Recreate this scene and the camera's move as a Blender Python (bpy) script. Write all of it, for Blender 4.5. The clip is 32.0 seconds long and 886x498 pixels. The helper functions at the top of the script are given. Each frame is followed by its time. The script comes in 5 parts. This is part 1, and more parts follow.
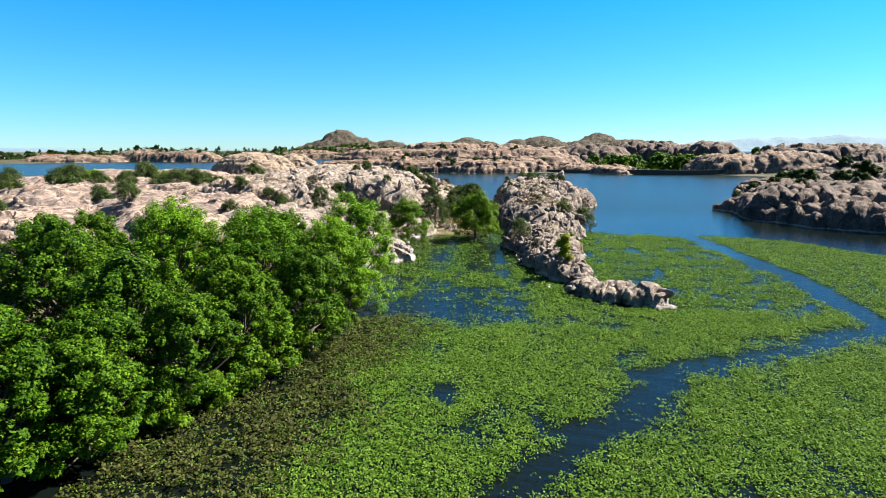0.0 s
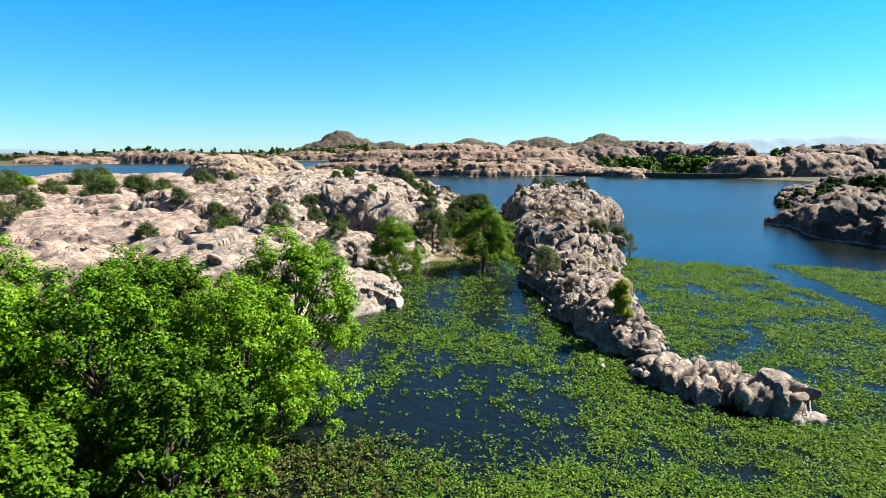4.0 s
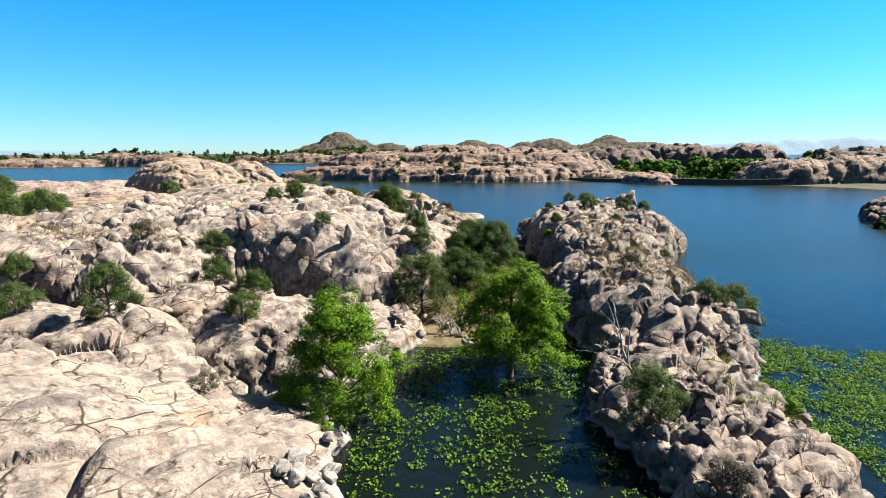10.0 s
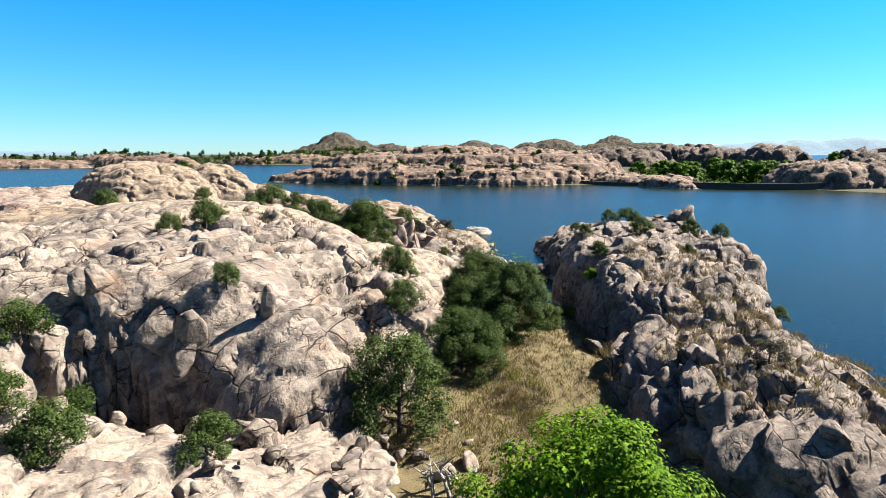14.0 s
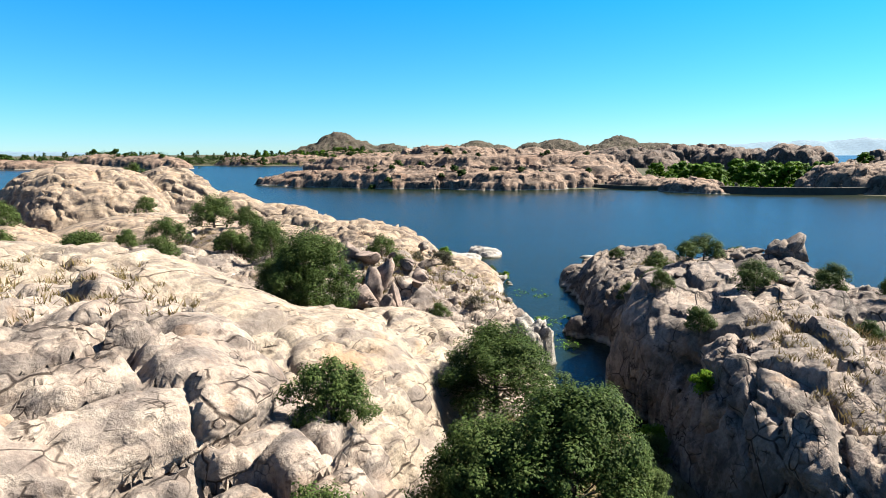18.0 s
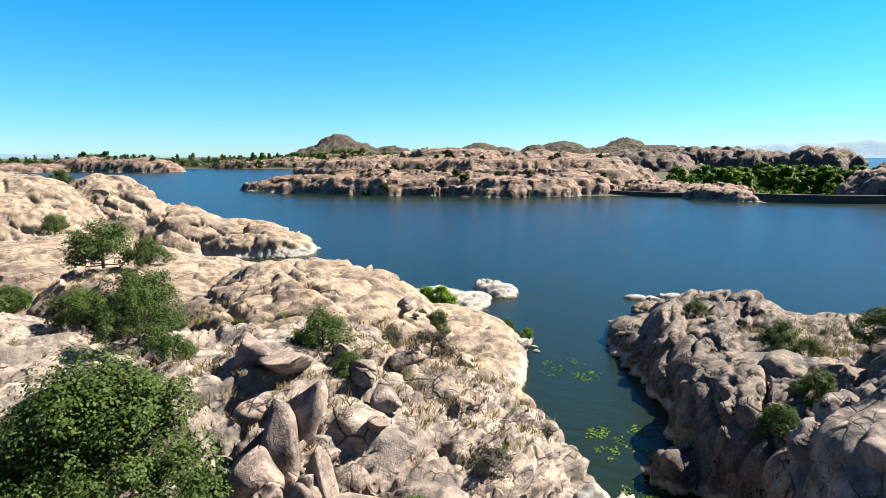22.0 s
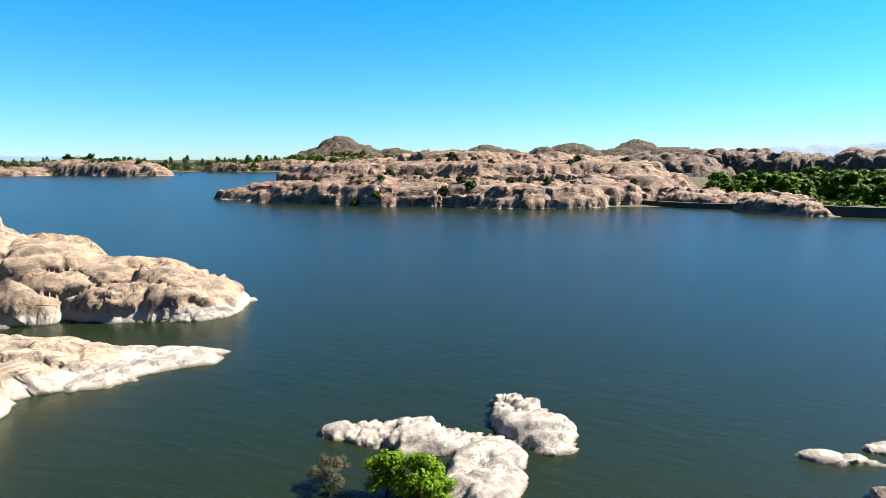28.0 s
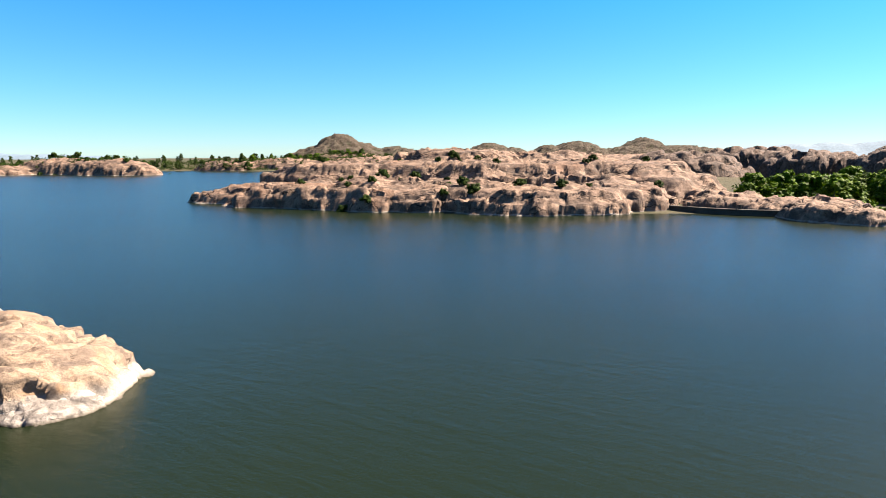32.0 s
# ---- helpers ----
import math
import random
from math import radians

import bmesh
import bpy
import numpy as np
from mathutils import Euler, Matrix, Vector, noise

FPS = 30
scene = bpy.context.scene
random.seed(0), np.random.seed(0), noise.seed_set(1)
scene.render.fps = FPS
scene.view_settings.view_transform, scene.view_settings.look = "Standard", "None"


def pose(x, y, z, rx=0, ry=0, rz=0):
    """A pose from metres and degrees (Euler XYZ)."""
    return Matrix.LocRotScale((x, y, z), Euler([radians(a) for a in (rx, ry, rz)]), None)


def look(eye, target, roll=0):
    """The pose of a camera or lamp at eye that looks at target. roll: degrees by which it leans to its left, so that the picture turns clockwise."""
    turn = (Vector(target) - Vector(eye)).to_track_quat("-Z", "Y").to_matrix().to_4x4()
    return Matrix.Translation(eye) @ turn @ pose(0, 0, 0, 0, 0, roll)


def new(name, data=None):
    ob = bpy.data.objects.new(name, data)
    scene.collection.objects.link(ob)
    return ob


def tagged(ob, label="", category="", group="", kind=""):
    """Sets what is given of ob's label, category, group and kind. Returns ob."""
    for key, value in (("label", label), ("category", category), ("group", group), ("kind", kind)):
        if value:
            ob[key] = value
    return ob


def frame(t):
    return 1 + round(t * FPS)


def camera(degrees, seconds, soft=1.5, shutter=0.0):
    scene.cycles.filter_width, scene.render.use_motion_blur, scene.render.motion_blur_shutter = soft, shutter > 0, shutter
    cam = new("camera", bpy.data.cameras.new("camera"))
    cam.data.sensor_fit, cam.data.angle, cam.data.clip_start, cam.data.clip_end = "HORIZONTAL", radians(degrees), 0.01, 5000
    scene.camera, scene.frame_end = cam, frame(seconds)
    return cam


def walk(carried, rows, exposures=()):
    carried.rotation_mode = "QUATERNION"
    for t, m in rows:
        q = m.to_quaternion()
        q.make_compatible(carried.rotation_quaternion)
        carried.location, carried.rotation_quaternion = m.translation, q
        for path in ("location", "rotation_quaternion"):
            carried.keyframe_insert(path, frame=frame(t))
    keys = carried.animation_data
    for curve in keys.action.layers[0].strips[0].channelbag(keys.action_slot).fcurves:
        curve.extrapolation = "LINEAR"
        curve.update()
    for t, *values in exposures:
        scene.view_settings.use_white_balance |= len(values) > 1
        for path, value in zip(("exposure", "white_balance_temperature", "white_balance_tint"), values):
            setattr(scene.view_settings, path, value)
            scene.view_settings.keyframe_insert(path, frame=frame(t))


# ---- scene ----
cam = camera(74.0, 32.0, soft=0.75)
PATH = [
    (0, pose(0.000, -0.000, 18.000, 80.078, 0, -0.006) @ pose(0, 0, 0, 0, 0, -0.31)),
    (1, pose(0.105, 6.655, 18.045, 80.094, 0, 0.024) @ pose(0, 0, 0, 0, 0, -0.31)),
    (2, pose(0.211, 13.307, 18.090, 80.118, 0, 0.066) @ pose(0, 0, 0, 0, 0, -0.31)),
    (3, pose(0.316, 19.957, 18.135, 80.144, 0, 0.113) @ pose(0, 0, 0, 0, 0, -0.31)),
    (4, pose(0.421, 26.605, 18.181, 80.170, 0, 0.154) @ pose(0, 0, 0, 0, 0, -0.31)),
    (5, pose(0.526, 33.246, 18.226, 80.193, 0, 0.188) @ pose(0, 0, 0, 0, 0, -0.31)),
    (6, pose(0.632, 39.881, 18.271, 80.217, 0, 0.218) @ pose(0, 0, 0, 0, 0, -0.31)),
    (7, pose(0.737, 46.523, 18.316, 80.241, 0, 0.249) @ pose(0, 0, 0, 0, 0, -0.31)),
    (8, pose(0.842, 53.180, 18.361, 80.267, 0, 0.285) @ pose(0, 0, 0, 0, 0, -0.31)),
    (9, pose(0.947, 59.863, 18.406, 80.299, 0, 0.330) @ pose(0, 0, 0, 0, 0, -0.31)),
    (10, pose(1.053, 66.563, 18.451, 80.335, 0, 0.380) @ pose(0, 0, 0, 0, 0, -0.31)),
    (11, pose(1.158, 73.268, 18.497, 80.368, 0, 0.431) @ pose(0, 0, 0, 0, 0, -0.31)),
    (12, pose(1.263, 79.965, 18.542, 80.390, 0, 0.479) @ pose(0, 0, 0, 0, 0, -0.31)),
    (13, pose(1.369, 86.654, 18.587, 80.397, 0, 0.522) @ pose(0, 0, 0, 0, 0, -0.31)),
    (14, pose(1.474, 93.341, 18.632, 80.393, 0, 0.562) @ pose(0, 0, 0, 0, 0, -0.31)),
    (15, pose(1.579, 100.023, 18.677, 80.387, 0, 0.602) @ pose(0, 0, 0, 0, 0, -0.31)),
    (16, pose(1.684, 106.697, 18.722, 80.389, 0, 0.646) @ pose(0, 0, 0, 0, 0, -0.31)),
    (17, pose(1.790, 113.365, 18.768, 80.397, 0, 0.693) @ pose(0, 0, 0, 0, 0, -0.31)),
    (18, pose(1.895, 120.027, 18.813, 80.406, 0, 0.740) @ pose(0, 0, 0, 0, 0, -0.31)),
    (19, pose(2.000, 126.679, 18.858, 80.426, 0, 0.792) @ pose(0, 0, 0, 0, 0, -0.31)),
    (20, pose(2.106, 133.315, 18.903, 80.464, 0, 0.852) @ pose(0, 0, 0, 0, 0, -0.31)),
    (21, pose(2.211, 139.926, 18.948, 80.532, 0, 0.920) @ pose(0, 0, 0, 0, 0, -0.31)),
    (22, pose(2.316, 146.516, 18.993, 80.624, 0, 0.995) @ pose(0, 0, 0, 0, 0, -0.31)),
    (23, pose(2.421, 153.104, 19.038, 80.715, 0, 1.076) @ pose(0, 0, 0, 0, 0, -0.31)),
    (24, pose(2.527, 159.708, 19.084, 80.781, 0, 1.161) @ pose(0, 0, 0, 0, 0, -0.31)),
    (25, pose(2.632, 166.326, 19.129, 80.818, 0, 1.254) @ pose(0, 0, 0, 0, 0, -0.31)),
    (26, pose(2.737, 172.950, 19.174, 80.838, 0, 1.355) @ pose(0, 0, 0, 0, 0, -0.31)),
    (27, pose(2.842, 179.592, 19.219, 80.843, 0, 1.455) @ pose(0, 0, 0, 0, 0, -0.31)),
    (28, pose(2.948, 186.265, 19.264, 80.834, 0, 1.542) @ pose(0, 0, 0, 0, 0, -0.31)),
    (29, pose(3.053, 192.987, 19.309, 80.804, 0, 1.619) @ pose(0, 0, 0, 0, 0, -0.31)),
    (30, pose(3.158, 199.748, 19.354, 80.753, 0, 1.690) @ pose(0, 0, 0, 0, 0, -0.31)),
    (31, pose(3.264, 206.512, 19.400, 80.701, 0, 1.748) @ pose(0, 0, 0, 0, 0, -0.31)),
    (32, pose(3.369, 213.244, 19.445, 80.665, 0, 1.790) @ pose(0, 0, 0, 0, 0, -0.31)),
]
walk(cam, PATH, exposures=((0, 2.25, 6500, 10), (26, 2.25, 6500, 10), (29, 2.36, 7000, 16), (30, 2.40, 7400, 20), (32, 2.40, 7500, 22)))

# ---- world, sun ----
SUN_AZ, SUN_EL = 74.0, 45.0          # degrees clockwise from ahead (+y), and above the horizon
SKY_TINT = ((0.0, (0.285, 0.44, 0.55)), (1.0, (0.05, 0.09, 0.13)), (0.10, (0.18, 0.50, 0.68)), (0.26, (0.035, 0.56, 0.84)), (0.5, (0.05, 0.16, 0.24)))
sun_way = Vector((math.sin(radians(SUN_AZ)) * math.cos(radians(SUN_EL)),
                  math.cos(radians(SUN_AZ)) * math.cos(radians(SUN_EL)), math.sin(radians(SUN_EL))))
world = bpy.data.worlds.new("world")
scene.world = world
world.use_nodes = True
wn, wl = world.node_tree.nodes, world.node_tree.links
wn.clear()
sky = wn.new("ShaderNodeTexSky")
sky.sky_type, sky.sun_disc = "NISHITA", False
sky.sun_elevation, sky.sun_rotation = radians(SUN_EL), radians(SUN_AZ)
sky.altitude, sky.air_density, sky.dust_density, sky.ozone_density = 1500, 1.0, 0.0, 4.0
wbg = wn.new("ShaderNodeBackground")
wbg.inputs["Strength"].default_value = 0.0605
wout = wn.new("ShaderNodeOutputWorld")
way_in = wn.new("ShaderNodeTexCoord")
way_z = wn.new("ShaderNodeSeparateXYZ")
wl.new(way_in.outputs["Generated"], way_z.inputs[0])
tint = wn.new("ShaderNodeValToRGB")          # clear desert air: pale cyan low down, azure higher up
for e, (p, c) in zip([tint.color_ramp.elements[0], tint.color_ramp.elements[1], tint.color_ramp.elements.new(0.10), tint.color_ramp.elements.new(0.26), tint.color_ramp.elements.new(0.5)],
                     SKY_TINT):
    e.position, e.color = p, (*c, 1)
wl.new(way_z.outputs["Z"], tint.inputs["Fac"])
deep = wn.new("ShaderNodeMix")
deep.data_type, deep.blend_type = "RGBA", "MULTIPLY"
deep.inputs[0].default_value = 1.0
wl.new(sky.outputs[0], deep.inputs[6])
wl.new(tint.outputs[0], deep.inputs[7])
wl.new(deep.outputs[2], wbg.inputs["Color"])
wl.new(wbg.outputs[0], wout.inputs[0])
sun_data = bpy.data.lights.new("sun", "SUN")
sun_data.energy, sun_data.angle, sun_data.color = 5.0, radians(0.53), (1.0, 0.92, 0.80)
sun = new("sun", sun_data)
sun.matrix_world = look(sun_way * 200, (0, 0, 0))


# ---- materials ----
def nodes_of(name):
    m = bpy.data.materials.new(name)
    m.use_nodes = True
    nt = m.node_tree
    return m, nt, nt.nodes["Principled BSDF"]


def link(nt, a, b):
    nt.links.new(a, b)


def tex_noise(nt, scale, detail=4.0, rough=0.55, vec=None, distort=0.0):
    n = nt.nodes.new("ShaderNodeTexNoise")
    n.inputs["Scale"].default_value, n.inputs["Detail"].default_value = scale, detail
    n.inputs["Roughness"].default_value, n.inputs["Distortion"].default_value = rough, distort
    if vec is not None:
        link(nt, vec, n.inputs["Vector"])
    return n.outputs["Fac"]


def ramp(nt, fac, stops, mode="LINEAR"):
    n = nt.nodes.new("ShaderNodeValToRGB")
    n.color_ramp.interpolation = mode
    while len(n.color_ramp.elements) < len(stops):
        n.color_ramp.elements.new(0.5)
    for e, (p, c) in zip(n.color_ramp.elements, stops):
        e.position, e.color = p, (*c, 1) if len(c) == 3 else c
    link(nt, fac, n.inputs["Fac"])
    return n.outputs["Color"]


def grey(v):
    return (v, v, v)


def mix(nt, fac, a, b, mode="MIX"):
    n = nt.nodes.new("ShaderNodeMix")
    n.data_type, n.blend_type = "RGBA", mode
    for sock, v in ((n.inputs[0], fac), (n.inputs[6], a), (n.inputs[7], b)):
        if isinstance(v, (int, float)):
            sock.default_value = v
        elif isinstance(v, tuple):
            sock.default_value = (*v, 1)
        else:
            link(nt, v, sock)
    return n.outputs[2]


def mathn(nt, op, a, b=0.0):
    n = nt.nodes.new("ShaderNodeMath")
    n.operation = op
    for sock, v in zip(n.inputs, (a, b)):
        if isinstance(v, (int, float)):
            sock.default_value = v
        else:
            link(nt, v, sock)
    return n.outputs[0]


def position(nt, scale=(1, 1, 1), turn=0.0):
    g = nt.nodes.new("ShaderNodeNewGeometry")
    mp = nt.nodes.new("ShaderNodeMapping")
    mp.vector_type = "TEXTURE"
    mp.inputs["Scale"].default_value = [1.0 / s for s in scale]
    mp.inputs["Rotation"].default_value = (0, 0, radians(turn))
    link(nt, g.outputs["Position"], mp.inputs["Vector"])
    return mp.outputs[0]


def bump(nt, bsdf, height, strength, distance):
    b = nt.nodes.new("ShaderNodeBump")
    b.inputs["Strength"].default_value, b.inputs["Distance"].default_value = strength, distance
    link(nt, height, b.inputs["Height"])
    link(nt, b.outputs[0], bsdf.inputs["Normal"])


def granite(name, light, mid, rust, lichen, scale=1.0, ring=1.2, dark=0.5, turn=50.0, net=0.0, long_way=0.55, uneven=0.62):
    """Weathered granite: broad tints, rusty and grey stains, fine grain, joints; a pale mineral band just over the water."""
    m, nt, b = nodes_of(name)
    pos = position(nt)
    broad = tex_noise(nt, 0.13 * scale, 5, 0.6, pos, 0.4)
    stain = tex_noise(nt, 0.55 * scale, 6, 0.65, pos, 0.6)
    fine = tex_noise(nt, 7.0 * scale, 5, 0.7, pos)
    streak = tex_noise(nt, 0.42 * scale, 5, 0.6, position(nt, (0.42, 2.6, 1.8), turn), 0.35)
    col = ramp(nt, broad, [(0.30, mid), (0.47, light), (0.58, light), (0.72, rust)])
    col = mix(nt, ramp(nt, streak, [(0.51, grey(0.0)), (0.575, grey(0.55)), (0.7, grey(0.75))]), col, lichen)
    col = mix(nt, ramp(nt, stain, [(0.50, grey(0.0)), (0.62, grey(dark)), (0.74, grey(dark * 1.3))]), col, lichen)
    grime = tex_noise(nt, 1.5 * scale, 9, 0.72, position(nt, (0.8, 1.5, 1.0), 30), 0.5)
    col = mix(nt, 1.0, col, ramp(nt, grime, [(0.30, (0.42, 0.37, 0.37)), (0.44, (0.82, 0.79, 0.78)), (0.56, grey(1.0)), (0.70, grey(1.12))]), "MULTIPLY")
    col = mix(nt, 0.75, col, ramp(nt, fine, [(0.25, grey(0.45)), (0.5, grey(0.98)), (0.75, grey(1.25))]), "MULTIPLY")
    patch = tex_noise(nt, 0.28 * scale, 7, 0.62, position(nt, (0.75, 1.5, 1.2), 30), 0.7)          # purple-grey varnish and orange iron stain
    col = mix(nt, ramp(nt, patch, [(0.30, grey(0.8)), (0.41, grey(0.5)), (0.47, grey(0.0))]), col, tuple(0.45 * a + 0.55 * b for a, b in zip(mid, lichen)))
    iron = tex_noise(nt, 0.42 * scale, 6, 0.6, position(nt, (1.0, 1.0, 0.7), -20), 0.4)
    col = mix(nt, ramp(nt, iron, [(0.60, grey(0.0)), (0.68, grey(0.6)), (0.8, grey(0.75))]), col, rust)
    wob = nt.nodes.new("ShaderNodeTexNoise")
    wob.inputs["Scale"].default_value = 0.32 * scale
    wob.inputs["Detail"].default_value = 3
    link(nt, pos, wob.inputs["Vector"])
    warp = nt.nodes.new("ShaderNodeVectorMath")
    warp.operation = "MULTIPLY_ADD"
    link(nt, wob.outputs["Color"], warp.inputs[0])
    warp.inputs[1].default_value = [1.0 / scale] * 3
    link(nt, position(nt, (long_way, 1.3, 1.0), turn), warp.inputs[2])

    def fracture(size, wide, some, tilt):
        """Angular pieces between joints: an even tone and a tilt for each piece, and the thin joint round it, in patches."""
        edge = nt.nodes.new("ShaderNodeTexVoronoi")
        edge.feature = "DISTANCE_TO_EDGE"
        piece = nt.nodes.new("ShaderNodeTexVoronoi")
        for vn in (edge, piece):
            vn.inputs["Scale"].default_value, vn.inputs["Randomness"].default_value = scale / size, 0.9
            link(nt, warp.outputs[0], vn.inputs["Vector"])
        patchy = tex_noise(nt, 0.42 * scale / size ** 0.5, 3, 0.6, pos)
        cover = ramp(nt, patchy, [(some - 0.05, grey(1.0)), (some + 0.06, grey(0.0))])
        line = ramp(nt, mathn(nt, "MULTIPLY", edge.outputs["Distance"], size / wide), [(0.25, grey(0.0)), (1.0, grey(1.0))])
        line = mix(nt, cover, (1.0, 1.0, 1.0), line)
        tone = mix(nt, mathn(nt, "MULTIPLY", cover, 0.8), (1.0, 1.0, 1.0), ramp(nt, piece.outputs["Color"], [(0.15, (0.80, 0.77, 0.76)), (0.5, grey(1.0)), (0.85, (1.14, 1.12, 1.08))]))
        sub = nt.nodes.new("ShaderNodeVectorMath")
        sub.operation = "SUBTRACT"
        link(nt, warp.outputs[0], sub.inputs[0])
        link(nt, piece.outputs["Position"], sub.inputs[1])
        cen = nt.nodes.new("ShaderNodeVectorMath")
        cen.operation = "SUBTRACT"
        link(nt, piece.outputs["Color"], cen.inputs[0])
        cen.inputs[1].default_value = (0.5, 0.5, 0.5)
        dot = nt.nodes.new("ShaderNodeVectorMath")
        dot.operation = "DOT_PRODUCT"
        link(nt, sub.outputs[0], dot.inputs[0])
        link(nt, cen.outputs[0], dot.inputs[1])
        high = mathn(nt, "ADD", mathn(nt, "MULTIPLY", mathn(nt, "MULTIPLY", dot.outputs["Value"], cover), tilt * uneven * scale), mathn(nt, "MULTIPLY", line, wide * 0.9))
        return line, tone, high
    big, mid_size, little = fracture(2.3, 0.060, 0.42 + net, 0.55), fracture(0.85, 0.042, 0.34 + net, 0.85), fracture(0.34, 0.034, 0.33 + net * 0.8, 0.7)
    joint = mix(nt, 1.0, mix(nt, 1.0, big[0], mid_size[0], "MULTIPLY"), little[0], "MULTIPLY")
    col = mix(nt, 1.0, mix(nt, 1.0, col, big[1], "MULTIPLY"), mid_size[1], "MULTIPLY")
    col = mix(nt, 1.0, col, ramp(nt, joint, [(0.0, (0.19, 0.165, 0.152)), (0.9, grey(1.0))]), "MULTIPLY")
    if ring > 0:
        sep = nt.nodes.new("ShaderNodeSeparateXYZ")
        link(nt, pos, sep.inputs[0])
        zz = mathn(nt, "ADD", sep.outputs["Z"], mathn(nt, "MULTIPLY", mathn(nt, "SUBTRACT", stain, 0.5), 1.6))
        white = mix(nt, 0.8, (0.25, 0.238, 0.212), ramp(nt, fine, [(0.3, grey(0.6)), (0.7, grey(1.1))]), "MULTIPLY")
        col = mix(nt, ramp(nt, mathn(nt, "MULTIPLY", zz, 0.5 / ring), [(0.40, grey(0.9)), (0.70, grey(0.0))]), col, white)
        col = mix(nt, ramp(nt, mathn(nt, "MULTIPLY", sep.outputs["Z"], 1.0), [(0.02, grey(0.85)), (0.28, grey(0.0))]), col, (0.045, 0.040, 0.028))
    link(nt, col, b.inputs["Base Color"])
    b.inputs["Roughness"].default_value = 0.88
    b.inputs["Specular IOR Level"].default_value = 0.25

    pits = tex_noise(nt, 1.6 * scale, 6, 0.66, pos)
    h = mathn(nt, "ADD", mathn(nt, "ADD", mathn(nt, "MULTIPLY", fine, 0.045), mathn(nt, "MULTIPLY", pits, 0.16)), mathn(nt, "ADD", big[2], mathn(nt, "ADD", mid_size[2], little[2])))
    bump(nt, b, h, 0.95, 1.0 / scale)
    return m


GRANITE = granite("granite_pink", (0.2160, 0.1840, 0.1530), (0.1640, 0.1340, 0.1130), (0.1760, 0.1200, 0.0810), (0.0560, 0.0490, 0.0470), dark=0.62, ring=0.7, net=0.06)
GRANITE_GREY = granite("granite_grey_pink", (0.1830, 0.1530, 0.1290), (0.1320, 0.1130, 0.1000), (0.1550, 0.1080, 0.0750), (0.0360, 0.0330, 0.0310), dark=0.6, turn=68.0, ring=0.45, net=0.06, uneven=0.7)
GRANITE_POINT = granite("granite_brown", (0.1394, 0.1142, 0.0938), (0.0986, 0.0823, 0.0707), (0.1156, 0.0816, 0.0571), (0.0286, 0.0258, 0.0245), dark=0.65, turn=58.0, ring=0.5, net=0.06)
GRANITE_DOME = granite("granite_dome", (0.2120, 0.1680, 0.1230), (0.1880, 0.1430, 0.1020), (0.2060, 0.1300, 0.0720), (0.0560, 0.0460, 0.0420), dark=0.5, turn=40.0, net=-0.02, uneven=0.4, long_way=0.5)
GRANITE_SLAB = granite("granite_pale_slab", (0.2260, 0.1920, 0.1490), (0.1900, 0.1560, 0.1210), (0.1950, 0.1350, 0.0830), (0.0680, 0.0580, 0.0550), dark=0.4, turn=58.0, net=0.03, long_way=0.26, uneven=0.4)
GRANITE_TAN = granite("granite_tan", (0.2050, 0.1700, 0.1400), (0.1600, 0.1330, 0.1110), (0.1700, 0.1240, 0.0900), (0.0500, 0.0440, 0.0400), dark=0.6, ring=0.3, net=0.08)
GRANITE_RED = granite("granite_red", (0.1750, 0.1260, 0.0940), (0.1280, 0.0890, 0.0660), (0.1360, 0.0800, 0.0520), (0.0320, 0.0270, 0.0240), scale=0.35, dark=0.5, turn=8.0, ring=0.4, net=0.04, long_way=0.3, uneven=0.4)
GRANITE_ROSE = granite("granite_rose", (0.2220, 0.1740, 0.1440), (0.1700, 0.1290, 0.1070), (0.1800, 0.1150, 0.0800), (0.0560, 0.0470, 0.0450), dark=0.55, ring=0.7, net=0.04)
# Darker granite: the peninsula's shade is put into its colour; far crags share it.
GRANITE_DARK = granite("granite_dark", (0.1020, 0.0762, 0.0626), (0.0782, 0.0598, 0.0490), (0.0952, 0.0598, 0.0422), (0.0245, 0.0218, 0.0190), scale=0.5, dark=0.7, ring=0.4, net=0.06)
GRANITE_WHITE = granite("granite_bleached", (0.2400, 0.2310, 0.2100), (0.1850, 0.1750, 0.1590), (0.1980, 0.1750, 0.1430), (0.0850, 0.0780, 0.0710), ring=0.3, net=-0.05, uneven=0.5)


def plain_ground(name, a, b_col, c, scale, rough=0.95, depth=0.1):
    m, nt, b = nodes_of(name)
    pos = position(nt)
    n1, n2 = tex_noise(nt, 0.25 * scale, 6, 0.6, pos, 0.3), tex_noise(nt, 6 * scale, 5, 0.7, pos)
    col = ramp(nt, n1, [(0.35, a), (0.5, b_col), (0.66, c)])
    col = mix(nt, 0.6, col, ramp(nt, n2, [(0.3, grey(0.5)), (0.7, grey(1.2))]), "MULTIPLY")
    link(nt, col, b.inputs["Base Color"])
    b.inputs["Roughness"].default_value = rough
    b.inputs["Specular IOR Level"].default_value = 0.2
    bump(nt, b, n2, 0.8, depth)
    return m


